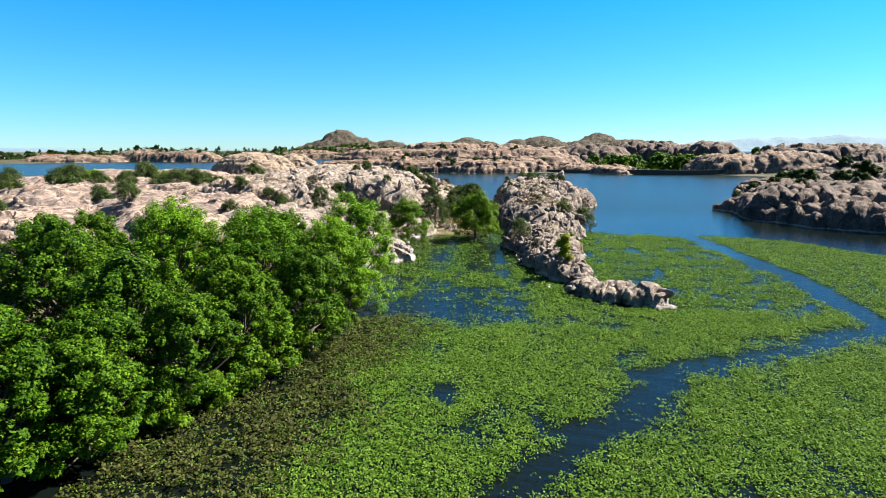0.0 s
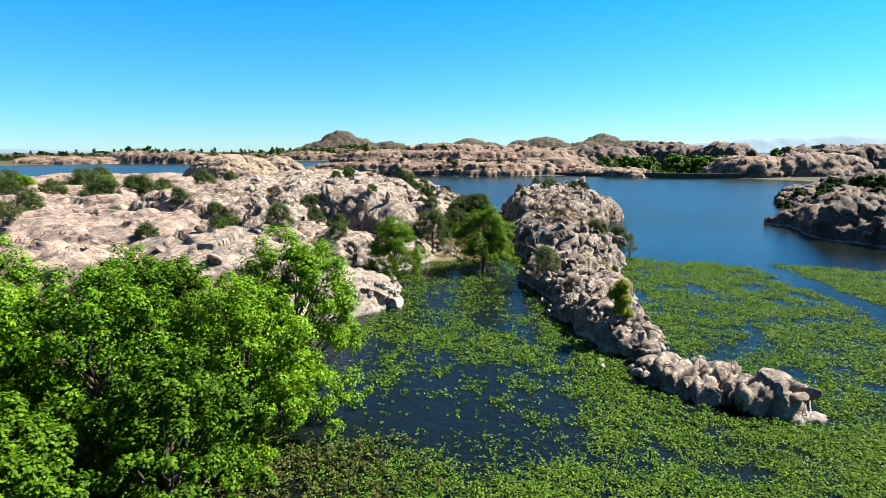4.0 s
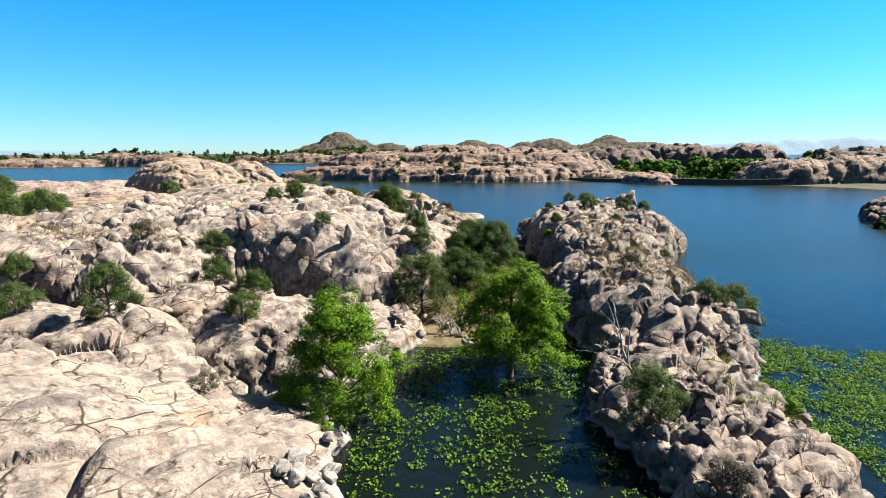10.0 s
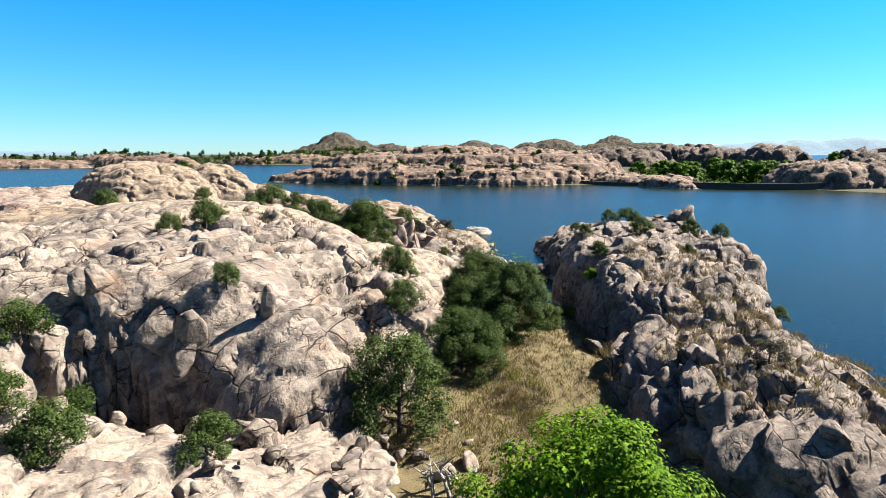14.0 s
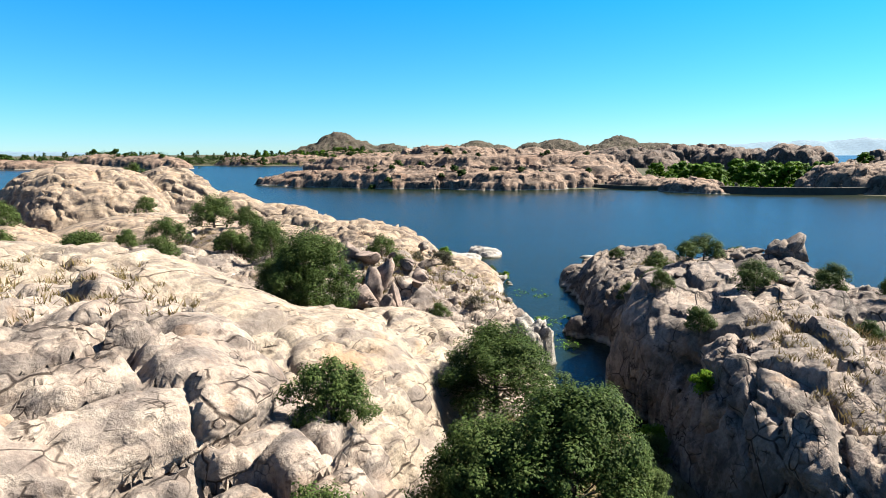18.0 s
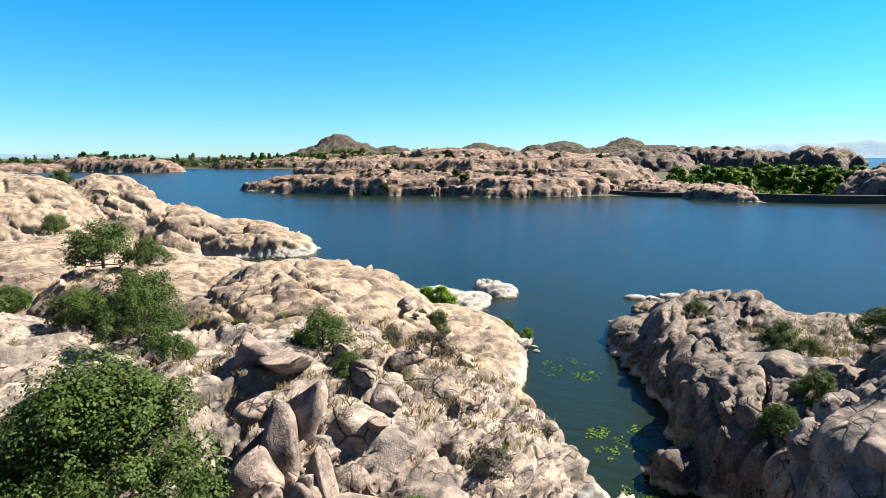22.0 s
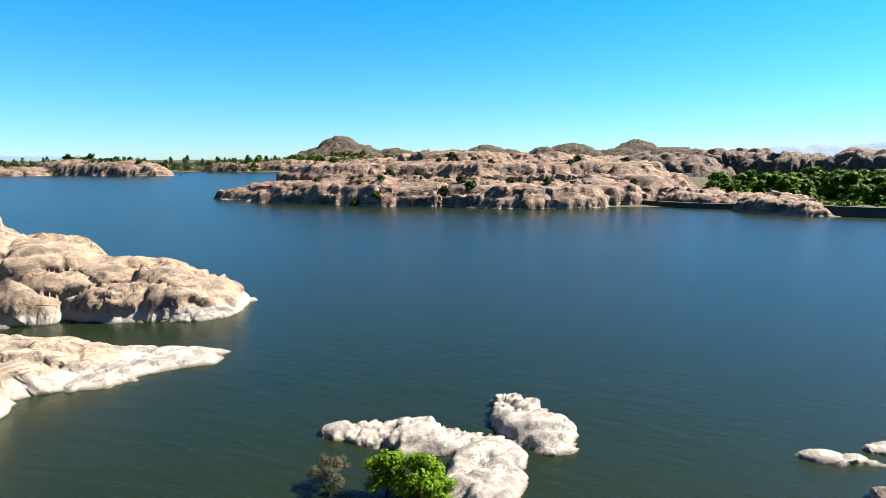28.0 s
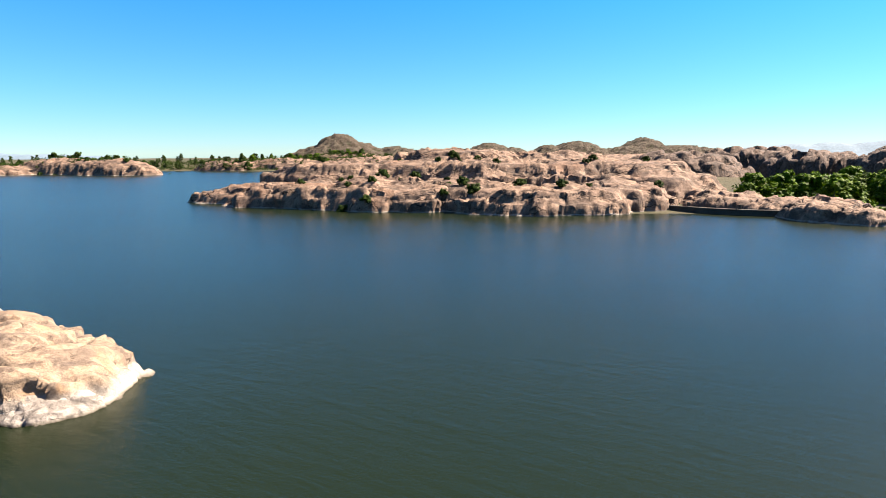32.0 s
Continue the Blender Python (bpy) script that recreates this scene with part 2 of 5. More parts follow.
SOIL = plain_ground("dry_soil", (0.0775, 0.0578, 0.0388), (0.0938, 0.0728, 0.0469), (0.0639, 0.0558, 0.0299), 1.0)
GRASSY = plain_ground("grassy_soil", (0.105, 0.082, 0.046), (0.150, 0.120, 0.062), (0.070, 0.066, 0.032), 2.2, depth=0.2)
PLAIN = plain_ground("far_plain", (0.0306, 0.0354, 0.0163), (0.0510, 0.0476, 0.0272), (0.0204, 0.0286, 0.0102), 0.06, depth=1.0)
HILL = plain_ground("scrubby_hill", (0.0299, 0.0299, 0.0190), (0.0605, 0.0483, 0.0374), (0.0252, 0.0286, 0.0143), 0.35, depth=2.0)
# Distance haze is painted into the base colours of the far ranges.
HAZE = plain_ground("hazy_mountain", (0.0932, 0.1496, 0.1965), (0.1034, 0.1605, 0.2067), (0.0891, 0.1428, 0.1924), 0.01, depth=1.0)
HAZE_PALE = plain_ground("pale_hazy_range", (0.1496, 0.1856, 0.2142), (0.1639, 0.1924, 0.2067), (0.1285, 0.1714, 0.2033), 0.004, depth=1.0)
CONCRETE = plain_ground("old_concrete", (0.0503, 0.0449, 0.0374), (0.0646, 0.0598, 0.0503), (0.0354, 0.0326, 0.0299), 0.6, depth=0.05)
ROOF = plain_ground("roof_tile", (0.1074, 0.0428, 0.0286), (0.1210, 0.0571, 0.0360), (0.0857, 0.0428, 0.0320), 1.0)
PLASTER = plain_ground("plaster", (0.2217, 0.1924, 0.1571), (0.2360, 0.2067, 0.1714), (0.1965, 0.1714, 0.1428), 0.5)


def leaf_mat(name, dark, mid, lit, glow=0.30, rough=0.6):
    m, nt, b = nodes_of(name)
    g = nt.nodes.new("ShaderNodeNewGeometry")
    o = nt.nodes.new("ShaderNodeObjectInfo")
    pos = position(nt)
    v = mathn(nt, "ADD", mathn(nt, "MULTIPLY", g.outputs["Random Per Island"], 0.55),
              mathn(nt, "ADD", mathn(nt, "MULTIPLY", tex_noise(nt, 0.35, 3, 0.6, pos), 0.5), mathn(nt, "MULTIPLY", o.outputs["Random"], 0.16)))
    col = ramp(nt, v, [(0.30, dark), (0.55, mid), (0.85, lit)])
    link(nt, col, b.inputs["Base Color"])
    b.inputs["Roughness"].default_value = rough
    b.inputs["Specular IOR Level"].default_value = 0.06
    t = nt.nodes.new("ShaderNodeBsdfTranslucent")
    link(nt, col, t.inputs["Color"])
    s = nt.nodes.new("ShaderNodeMixShader")
    s.inputs[0].default_value = glow
    link(nt, b.outputs[0], s.inputs[1])
    link(nt, t.outputs[0], s.inputs[2])
    link(nt, s.outputs[0], nt.nodes["Material Output"].inputs["Surface"])
    return m


LEAF = leaf_mat("cottonwood_leaf", (0.0075, 0.0270, 0.0010), (0.0240, 0.0660, 0.0018), (0.0660, 0.1300, 0.0042), 0.20)
# Brighter copy of LEAF: sunlight on crown tops is put into the colour.
LEAF_SUNLIT = leaf_mat("cottonwood_sunlit_leaf", (0.0120, 0.0450, 0.0014), (0.0440, 0.1150, 0.0026), (0.1060, 0.2050, 0.0065), 0.20)
LEAF_BRIGHT = leaf_mat("willow_leaf", (0.0230, 0.0620, 0.0024), (0.0540, 0.1180, 0.0040), (0.1050, 0.1760, 0.0090))
LEAF_YELLOW = leaf_mat("yellow_green_leaf", (0.0646, 0.0972, 0.0048), (0.1136, 0.1455, 0.0061), (0.1618, 0.1782, 0.0122))
LEAF_DARK = leaf_mat("oak_leaf", (0.0150, 0.0300, 0.0060), (0.0320, 0.0560, 0.0130), (0.0660, 0.0900, 0.0260), 0.30)
LEAF_FAR = leaf_mat("far_leaf", (0.0075, 0.0177, 0.0034), (0.0150, 0.0340, 0.0061), (0.0306, 0.0585, 0.0088), 0.3)
WEED = leaf_mat("water_weed", (0.0170, 0.0520, 0.0036), (0.0500, 0.1150, 0.0085), (0.1120, 0.1920, 0.0230), 0.35, 0.6)
WEED_OLIVE = leaf_mat("olive_weed", (0.0170, 0.0238, 0.0048), (0.0367, 0.0435, 0.0102), (0.0639, 0.0707, 0.0197), 0.3, 0.5)
STRAW = leaf_mat("dry_grass", (0.0802, 0.0585, 0.0245), (0.1176, 0.0911, 0.0394), (0.1496, 0.1210, 0.0585), 0.25, 0.8)
TWIG = leaf_mat("grey_twigs", (0.0340, 0.0313, 0.0258), (0.0571, 0.0517, 0.0394), (0.0462, 0.0517, 0.0258), 0.2, 0.8)


def bark(name, a, c):
    m, nt, b = nodes_of(name)
    n = tex_noise(nt, 5, 5, 0.7, position(nt, (1, 1, 0.25)))
    link(nt, ramp(nt, n, [(0.3, a), (0.7, c)]), b.inputs["Base Color"])
    b.inputs["Roughness"].default_value = 0.9
    bump(nt, b, n, 0.9, 0.05)
    return m


BARK = bark("bark", (0.0252, 0.0177, 0.0129), (0.0714, 0.0571, 0.0428))
DEADWOOD = bark("dead_wood", (0.1210, 0.1142, 0.1034), (0.2217, 0.2142, 0.1999))


def water_mat():
    m, nt, b = nodes_of("lake_water")
    pos = position(nt)
    depth = tex_noise(nt, 0.02, 3, 0.5, pos)
    sep = nt.nodes.new("ShaderNodeSeparateXYZ")
    link(nt, pos, sep.inputs[0])
    silt = ramp(nt, mathn(nt, "MULTIPLY", mathn(nt, "ADD", sep.outputs["Y"], mathn(nt, "MULTIPLY", depth, 40.0)), 0.004), [(0.56, grey(0.0)), (0.76, grey(1.0))])          # clear pool water, silty open lake
    link(nt, mix(nt, silt, (0.0024, 0.0042, 0.0036), ramp(nt, depth, [(0.35, (0.0058, 0.0100, 0.0032)), (0.6, (0.0046, 0.0092, 0.0036)), (0.75, (0.0072, 0.0098, 0.0026))])), b.inputs["Base Color"])
    link(nt, ramp(nt, silt, [(0.0, grey(0.13)), (1.0, grey(0.26))]), b.inputs["Roughness"])
    b.inputs["IOR"].default_value = 1.33
    b.inputs["Specular IOR Level"].default_value = 0.42
    rip = tex_noise(nt, 2.6, 5, 0.65, position(nt, (0.9, 2.2, 1), -20))
    rip2 = tex_noise(nt, 0.12, 3, 0.5, position(nt, (0.7, 1.6, 1), -20))
    rip3 = tex_noise(nt, 0.55, 3, 0.5, position(nt, (0.5, 2.2, 1), -28), 0.3)
    calm = ramp(nt, tex_noise(nt, 0.012, 3, 0.5, position(nt, (0.35, 1.5, 1), 12), 0.4), [(0.36, grey(0.7)), (0.62, grey(1.0))])
    h = mathn(nt, "MULTIPLY", mathn(nt, "ADD", mathn(nt, "ADD", rip, mathn(nt, "MULTIPLY", rip3, 2.0)), mathn(nt, "MULTIPLY", rip2, 1.5)), calm)
    bump(nt, b, h, 0.42, 0.08)
    return m


WATER = water_mat()


# ---- helpers for shapes ----
def hash_grid(i, j, k, seed):
    h = (i * 374761393 + j * 668265263 + k * 2147483647 + seed * 974634623) & 0xFFFFFFFF
    h = ((h ^ (h >> 13)) * 1274126177) & 0xFFFFFFFF
    h = ((h ^ (h >> 16)) * 2246822519) & 0xFFFFFFFF
    return h ^ (h >> 15)


def cells(p, seed):
    """Distances to the nearest and second-nearest cell point, a random number for the nearest cell, and a random slope across it."""
    base = np.floor(p).astype(np.int64)
    f1 = np.full(len(p), 9.0)
    f2 = np.full(len(p), 9.0)
    ident = np.zeros(len(p))
    slope = np.zeros(len(p))
    key = np.zeros(len(p), np.int64)
    for a in (-1, 0, 1):
        for b in (-1, 0, 1):
            for c in (-1, 0, 1):
                q = base + (a, b, c)
                h = hash_grid(q[:, 0], q[:, 1], q[:, 2], seed)
                jit = np.stack([(h & 1023) / 1023.0, ((h >> 10) & 1023) / 1023.0, ((h >> 20) & 1023) / 1023.0], 1)
                d = (np.abs((q + 0.1 + 0.8 * jit) - p) ** 3).sum(1) ** (1 / 3.0)
                near = d < f1
                f2 = np.where(near, f1, np.minimum(f2, d))
                ident = np.where(near, ((h * 7919) & 4095) / 4095.0, ident)
                way = np.stack([((h >> s) & 255) / 127.5 - 1 for s in (3, 11, 19)], 1)
                slope = np.where(near, ((p - q - 0.1 - 0.8 * jit) * way).sum(1), slope)
                key = np.where(near, h, key)
                f1 = np.minimum(f1, d)
    return f1, f2, ident, slope, key


def vnoise(p, seed):
    """Smooth value noise, 0 to 1, of 2D or 3D points."""
    if p.shape[1] == 2:
        p = np.c_[p, np.zeros(len(p))]
    base = np.floor(p).astype(np.int64)
    f = p - base
    f = f * f * (3 - 2 * f)
    out = np.zeros(len(p))
    for a in (0, 1):
        for b in (0, 1):
            for c in (0, 1):
                h = hash_grid(base[:, 0] + a, base[:, 1] + b, base[:, 2] + c, seed) & 65535
                w = (f[:, 0] if a else 1 - f[:, 0]) * (f[:, 1] if b else 1 - f[:, 1]) * (f[:, 2] if c else 1 - f[:, 2])
                out += w * (h / 65535.0)
    return out


def fbm(p, seed, octaves=4):
    out, amp, tot = 0.0, 1.0, 0.0
    for o in range(octaves):
        out = out + amp * vnoise(p * 2 ** o + 17.3 * o, seed + o)
        tot += amp
        amp *= 0.5
    return out / tot


def mesh_from(name, verts, faces, material, smooth=True):
    """A mesh from arrays of vertices and equal-sided faces."""
    me = bpy.data.meshes.new(name)
    n, k = faces.shape
    me.vertices.add(len(verts))
    me.vertices.foreach_set("co", np.ascontiguousarray(verts, dtype=np.float32).ravel())
    me.loops.add(n * k)
    me.loops.foreach_set("vertex_index", np.ascontiguousarray(faces, dtype=np.int32).ravel())
    me.polygons.add(n)
    me.polygons.foreach_set("loop_start", np.arange(0, n * k, k, dtype=np.int32))
    me.polygons.foreach_set("loop_total", np.full(n, k, dtype=np.int32))
    me.polygons.foreach_set("use_smooth", np.full(n, smooth))
    me.update(calc_edges=True)
    me.materials.append(material)
    return me


def part(name, me, parent, label=""):
    ob = new(name, me)
    ob.parent = parent
    return tagged(ob, label)


def empty(name, label, category, group=""):
    return tagged(new(name), label, category, group)


def grid_faces(nx, ny):
    i = np.arange(nx * ny).reshape(ny, nx)
    return np.stack([i[:-1, :-1], i[:-1, 1:], i[1:, 1:], i[1:, :-1]], -1).reshape(-1, 4)


LANDS = []          # (vertices, faces) of all that things can stand on


def dome_height(x, y, domes, rough, seed):
    z = np.full(len(x), -3.0)
    p = np.c_[x, y]
    warp = (fbm(p / 9.0, seed, 3) - 0.5) * 2 * rough
    for cx, cy, rx, ry, rot, top, power in domes:
        c, s = math.cos(radians(rot)), math.sin(radians(rot))
        u, v = ((x - cx) * c + (y - cy) * s) / rx, (-(x - cx) * s + (y - cy) * c) / ry
        r = np.sqrt(u * u + v * v) * (1 + warp)
        h = np.where(r < 1, top * (1 - np.clip(r, 0, 1) ** power) ** (1.0 / max(1.0, power * 0.62)), -(r - 1) * min(rx, ry) * 1.2)
        k = 0.6
        d = h - z
        z = np.where(np.abs(d) < k, np.maximum(h, z) + (k - np.abs(d)) ** 2 / (4 * k), np.maximum(h, z))
    return z


def joined_blocks(key, least):
    """A label for each connected patch of equal keys in a grid; patches that are too small join a neighbour; -1 stays."""
    ny, nx = key.shape
    lab = np.where(key < 0, -1, np.arange(ny * nx).reshape(ny, nx))
    spans = ((slice(1, None), slice(None), slice(None, -1), slice(None)), (slice(None, -1), slice(None), slice(1, None), slice(None)),
             (slice(None), slice(1, None), slice(None), slice(None, -1)), (slice(None), slice(None, -1), slice(None), slice(1, None)))
    for _ in range(400):
        old = lab.copy()
        for a, b, c, d in spans:
            same = (key[a, b] == key[c, d]) & (key[a, b] >= 0)
            lab[a, b] = np.where(same, np.minimum(lab[a, b], lab[c, d]), lab[a, b])
        if (old == lab).all():
            break
    count = np.bincount(lab[lab >= 0].ravel(), minlength=ny * nx)
    loose = (lab >= 0) & (count[np.maximum(lab, 0)] < least)
    lab = np.where(loose, -2, lab)
    for _ in range(60):
        if not (lab == -2).any():
            break
        for a, b, c, d in spans:
            lab[a, b] = np.where((lab[a, b] == -2) & (lab[c, d] >= 0), lab[c, d], lab[a, b])
    return np.where(lab == -2, -1, lab)


def rock(name, domes, step, material, label, seed, block=4.2, lumps=1.0, rough=0.16, strike=28.0, terrace=0.0, steep=1.0, bulk=1.0, fine=1.0, broken=0.0, sheet=0.5, kind=""):
    """One mass of granite: joined domes, cut by joints into blocks with worn edges, lapping sheets and rubble."""
    x0 = min(d[0] - max(d[2], d[3]) for d in domes) - 2
    x1 = max(d[0] + max(d[2], d[3]) for d in domes) + 2
    y0 = min(d[1] - max(d[2], d[3]) for d in domes) - 2
    y1 = max(d[1] + max(d[2], d[3]) for d in domes) + 2
    nx, ny = int((x1 - x0) / step), int((y1 - y0) / step)
    gx, gy = np.meshgrid(np.linspace(x0, x1, nx), np.linspace(y0, y1, ny))
    x, y = gx.ravel(), gy.ravel()
    z = dome_height(x, y, domes, rough, seed)
    live = z > -2.4
    z[live] += np.clip(z[live], 0, 3) / 3 * (fbm(np.c_[x[live], y[live]] / 7.0, seed + 5, 3) - 0.5) * 2.4 * lumps
    if terrace:
        q = z / terrace
        fr = q - np.floor(q)
        z = terrace * (np.floor(q) + np.clip((fr - 0.25) * 2.0, 0, 1) ** 1.5) * 0.65 + z * 0.35
    zz = z.reshape(ny, nx)
    dzy, dzx = np.gradient(zz, (y1 - y0) / (ny - 1), (x1 - x0) / (nx - 1))
    n = np.stack([-dzx.ravel(), -dzy.ravel(), np.ones(nx * ny)], 1)
    n /= np.sqrt((n * n).sum(1))[:, None]
    v = np.stack([x, y, z], 1)
    keep = z > -1.6
    vk = v[keep]
    c, s = math.cos(radians(strike)), math.sin(radians(strike))
    wob = np.stack([fbm(vk / (1.4 * block) + 31.7 * k, seed + 9 + k, 2) - 0.5 for k in range(3)], 1) * 0.55 * block
    w = vk + wob
    rk = np.stack([(w[:, 0] * c + w[:, 1] * s), (-w[:, 0] * s + w[:, 1] * c), w[:, 2]], 1)
    grain = max(0.13, 0.75 * step)          # the narrowest joint that the mesh can hold
    zone = fbm(vk / (block * 1.9), seed + 21, 3) - 0.5 + broken          # where the rock is shattered rather than whole
    some = np.clip(zone * 7 + 0.75, 0.12, 1)
    rubble = np.clip(zone * 8 - 0.15, 0, 1)
    f1, f2, ident, slope, key = cells(rk / (block * 1.5, block * 0.8, block), seed)
    gm = (f2 - f1) * block * 0.8
    d = steep * (bulk * block * (0.14 * (ident - 0.5) + 0.17 * slope) - some * (0.11 * block ** 0.5 * np.exp(-gm / 0.55) + 0.50 * np.exp(-(gm / (grain * 1.5)) ** 2)))
    if step < 1.0:
        size = block * 0.40
        f1, f2, ident, slope, small = cells(rk / (size * 1.5, size * 0.8, size), seed + 3)
        gm = (f2 - f1) * size * 0.8
        d += fine * some * size * (0.20 * (ident - 0.5) + 0.28 * slope) * (0.35 + 0.65 * rubble)
        d -= np.clip(fine * some * 1.3 - 0.15, 0, 1) * (0.10 * np.exp(-gm / 0.3) + 0.30 * np.exp(-(gm / grain) ** 2))
    if step < 0.3:
        tight = rubble > 0.02
        size = max(block * 0.17, 0.5)
        f1, f2, ident, slope, small = cells(rk[tight] / (size * 1.4, size * 0.9, size), seed + 6)
        gm = (f2 - f1) * size * 0.8
        d[tight] += rubble[tight] * min(1.0, fine) * (size * (0.34 * (ident - 0.5) + 0.30 * slope) - 0.20 * np.exp(-(gm / grain) ** 2))
    bent = rk[:, 1] + 0.8 * rk[:, 2] + (fbm(vk / 8.0, seed + 41, 3) - 0.5) * 11          # lapping sheets that break off towards the shade
    for wide, deep in ((3.1, 0.34), (1.25, 0.20)):
        fr = bent / wide - np.floor(bent / wide)
        here = np.clip((fbm(rk / (2.6 * wide, 1.2 * wide, 2.2 * wide), seed + 43, 2) - 0.46) * 7, 0, 1)
        d += sheet * deep * wide * np.minimum(1 - fr, fr / 0.14) * here
        d -= sheet * 0.22 * np.exp(-((np.minimum(fr, 1 - fr) * wide) / grain) ** 2) * here
    for turn, apart in ((0.0, 2.6), (72.0, 4.4)):          # long straight joints across the whole slabs
        a, b = math.cos(radians(turn)), math.sin(radians(turn))
        q = (rk[:, 0] * b + rk[:, 1] * a + 0.35 * rk[:, 2] + (fbm(vk / 6.0, seed + 51, 2) - 0.5) * 3.0) / apart
        far = np.abs(q - np.round(q) + 0.33 * (hash_grid(np.round(q).astype(np.int64), 3, 7, seed) / 4294967295.0 - 0.5)) * apart
        here = np.clip((fbm(vk / (apart * 1.7), seed + 53, 2) - 0.47) * 9, 0, 1)
        d -= (0.25 + 0.25 * min(1.0, sheet)) * here * (0.30 * np.exp(-(far / grain) ** 2) + 0.10 * np.exp(-far / 0.4))
    d += (fbm(vk / 0.9, seed + 31, 3) - 0.5) * 0.20 * min(1.0, 0.5 + 0.5 * fine)
    d = d - d.mean()
    keys = np.zeros(len(v), np.int64)
    keys[keep] = key
    disp = np.zeros(len(v))
    disp[keep] = d
    v = v + n * disp[:, None]
    f = grid_faces(nx, ny)
    alive = (z[f] > -1.2).any(1)
    if step > 1.0:
        f = f[alive]
        used, inv = np.unique(f, return_inverse=True)
        v, f = v[used], inv.reshape(f.shape)
        LANDS.append((v, f))
        return tagged(new(name, mesh_from(name, v, f, material)), label, "rock", kind=kind)
    LANDS.append((v[z > -1.0], f))
    top = empty(name, label, "rock")          # each jointed block is a part of its own
    lab = joined_blocks(np.where(alive, keys[f[:, 0]], -1).reshape(ny - 1, nx - 1), min(int(4.5 / step ** 2) + 8, int(alive.sum()) // 40)).ravel()
    order = np.argsort(lab, kind="stable")
    names, start = np.unique(lab[order], return_index=True)
    for nm, g in zip(names, np.split(order, start[1:])):
        if nm >= 0:
            u, gi = np.unique(f[g], return_inverse=True)
            part("block", mesh_from("block", v[u], gi.reshape(-1, 4), material), top)
    return top


def tube(rings, points, radii):
    """Vertices and faces of a tapering tube."""
    vs, fs = [], []
    pts = [Vector(p) for p in points]
    for i, (p, r) in enumerate(zip(pts, radii)):
        way = (pts[min(i + 1, len(pts) - 1)] - pts[max(i - 1, 0)]).normalized()
        a = way.orthogonal().normalized()
        b = way.cross(a)
        for k in range(rings):
            t = 2 * math.pi * k / rings
            vs.append(tuple(p + (a * math.cos(t) + b * math.sin(t)) * r))
        if i:
            o = (i - 1) * rings
            fs += [(o + k, o + (k + 1) % rings, o + rings + (k + 1) % rings, o + rings + k) for k in range(rings)]
    return vs, fs


def tubes_mesh(name, list_of, rings, material):
    vs, fs = [], []
    for points, radii in list_of:
        a, b = tube(rings, points, radii)
        o = len(vs)
        vs += a
        fs += [tuple(i + o for i in f) for f in b]
    return mesh_from(name, np.array(vs), np.array(fs), material)


def leaf_cards(centres, size, rng, flat=0.0, out=None):
    """Leaf-shaped quads, folded a little, with random turns; flat pulls them level."""
    n = len(centres)
    nrm = rng.normal(size=(n, 3))
    nrm[:, 2] = np.abs(nrm[:, 2]) + flat
    if out is not None:
        nrm = nrm * 0.75 + out * 1.7
    nrm /= np.linalg.norm(nrm, axis=1)[:, None]
    a = np.cross(nrm, rng.normal(size=(n, 3)))
    a /= np.linalg.norm(a, axis=1)[:, None] + 1e-9
    b = np.cross(nrm, a)
    s = (size * rng.uniform(0.6, 1.35, n))[:, None]
    v = np.stack([centres - a * s * 0.6, centres + b * s * 0.42 - nrm * s * 0.08, centres + a * s * 0.7, centres - b * s * 0.42 - nrm * s * 0.08], 1)
    return v.reshape(-1, 3), np.arange(4 * n).reshape(n, 4)


def clump_points(centres, radii, per, rng, squash=0.8):
    """Points spread in the outer shells of many small clumps."""
    k = len(centres)
    d = rng.normal(size=(k, per, 3))
    d /= np.linalg.norm(d, axis=2)[:, :, None]
    r = rng.uniform(0.35, 1.0, (k, per, 1)) ** 0.6
    d = d * r * np.asarray(radii)[:, None, None]
    d[:, :, 2] *= squash
    return (np.asarray(centres)[:, None, :] + d).reshape(-1, 3)


# ---- ground, water, distance ----
def lake_depth(x, y):
    """Below 0 in the lake, above it on land; land rises away from the shores."""
    d = np.full(len(x), 60.0)

    def basin(cx, cy, rx, ry, rot=0.0):
        c, s = math.cos(radians(rot)), math.sin(radians(rot))
        u, v = ((x - cx) * c + (y - cy) * s) / rx, (-(x - cx) * s + (y - cy) * c) / ry
        return (np.sqrt(u * u + v * v) - 1) * min(rx, ry)
    for b in ((0, 130, 190, 280), (-300, 590, 215, 285), (-130, 640, 150, 255), (60, 300, 130, 100), (-120, 400, 150, 130), (60, 0, 260, 200), (-260, 300, 160, 200)):
        d = np.minimum(d, basin(*b))
    return d


def ground_z(x, y):
    d = lake_depth(x, y)
    d = d + (fbm(np.c_[x, y] / 60.0, 3, 3) - 0.5) * 30 * np.clip(0.3 + d / 60, 0, 1)
    z = np.clip(d * 0.05, -4, 3.0) + np.clip(d - 60, 0, 400) * 0.008
    z = z + np.clip(d / 100, 0, 1) * (fbm(np.c_[x, y] / 120.0, 8, 4) - 0.5) * 6
    z = z - np.clip(np.hypot(x, y - 200) - 1700, 0, 5000) * 0.012          # the country falls away beyond the hills
    z = z + np.clip((y - 860) / 120, 0, 1) * np.clip(d / 20, 0, 1) * np.clip((150 - x) / 100, 0, 1) * 5
    return z - np.clip(x - 150, 0, 400) * 0.03 * np.clip((y - 380) / 60, 0, 1)


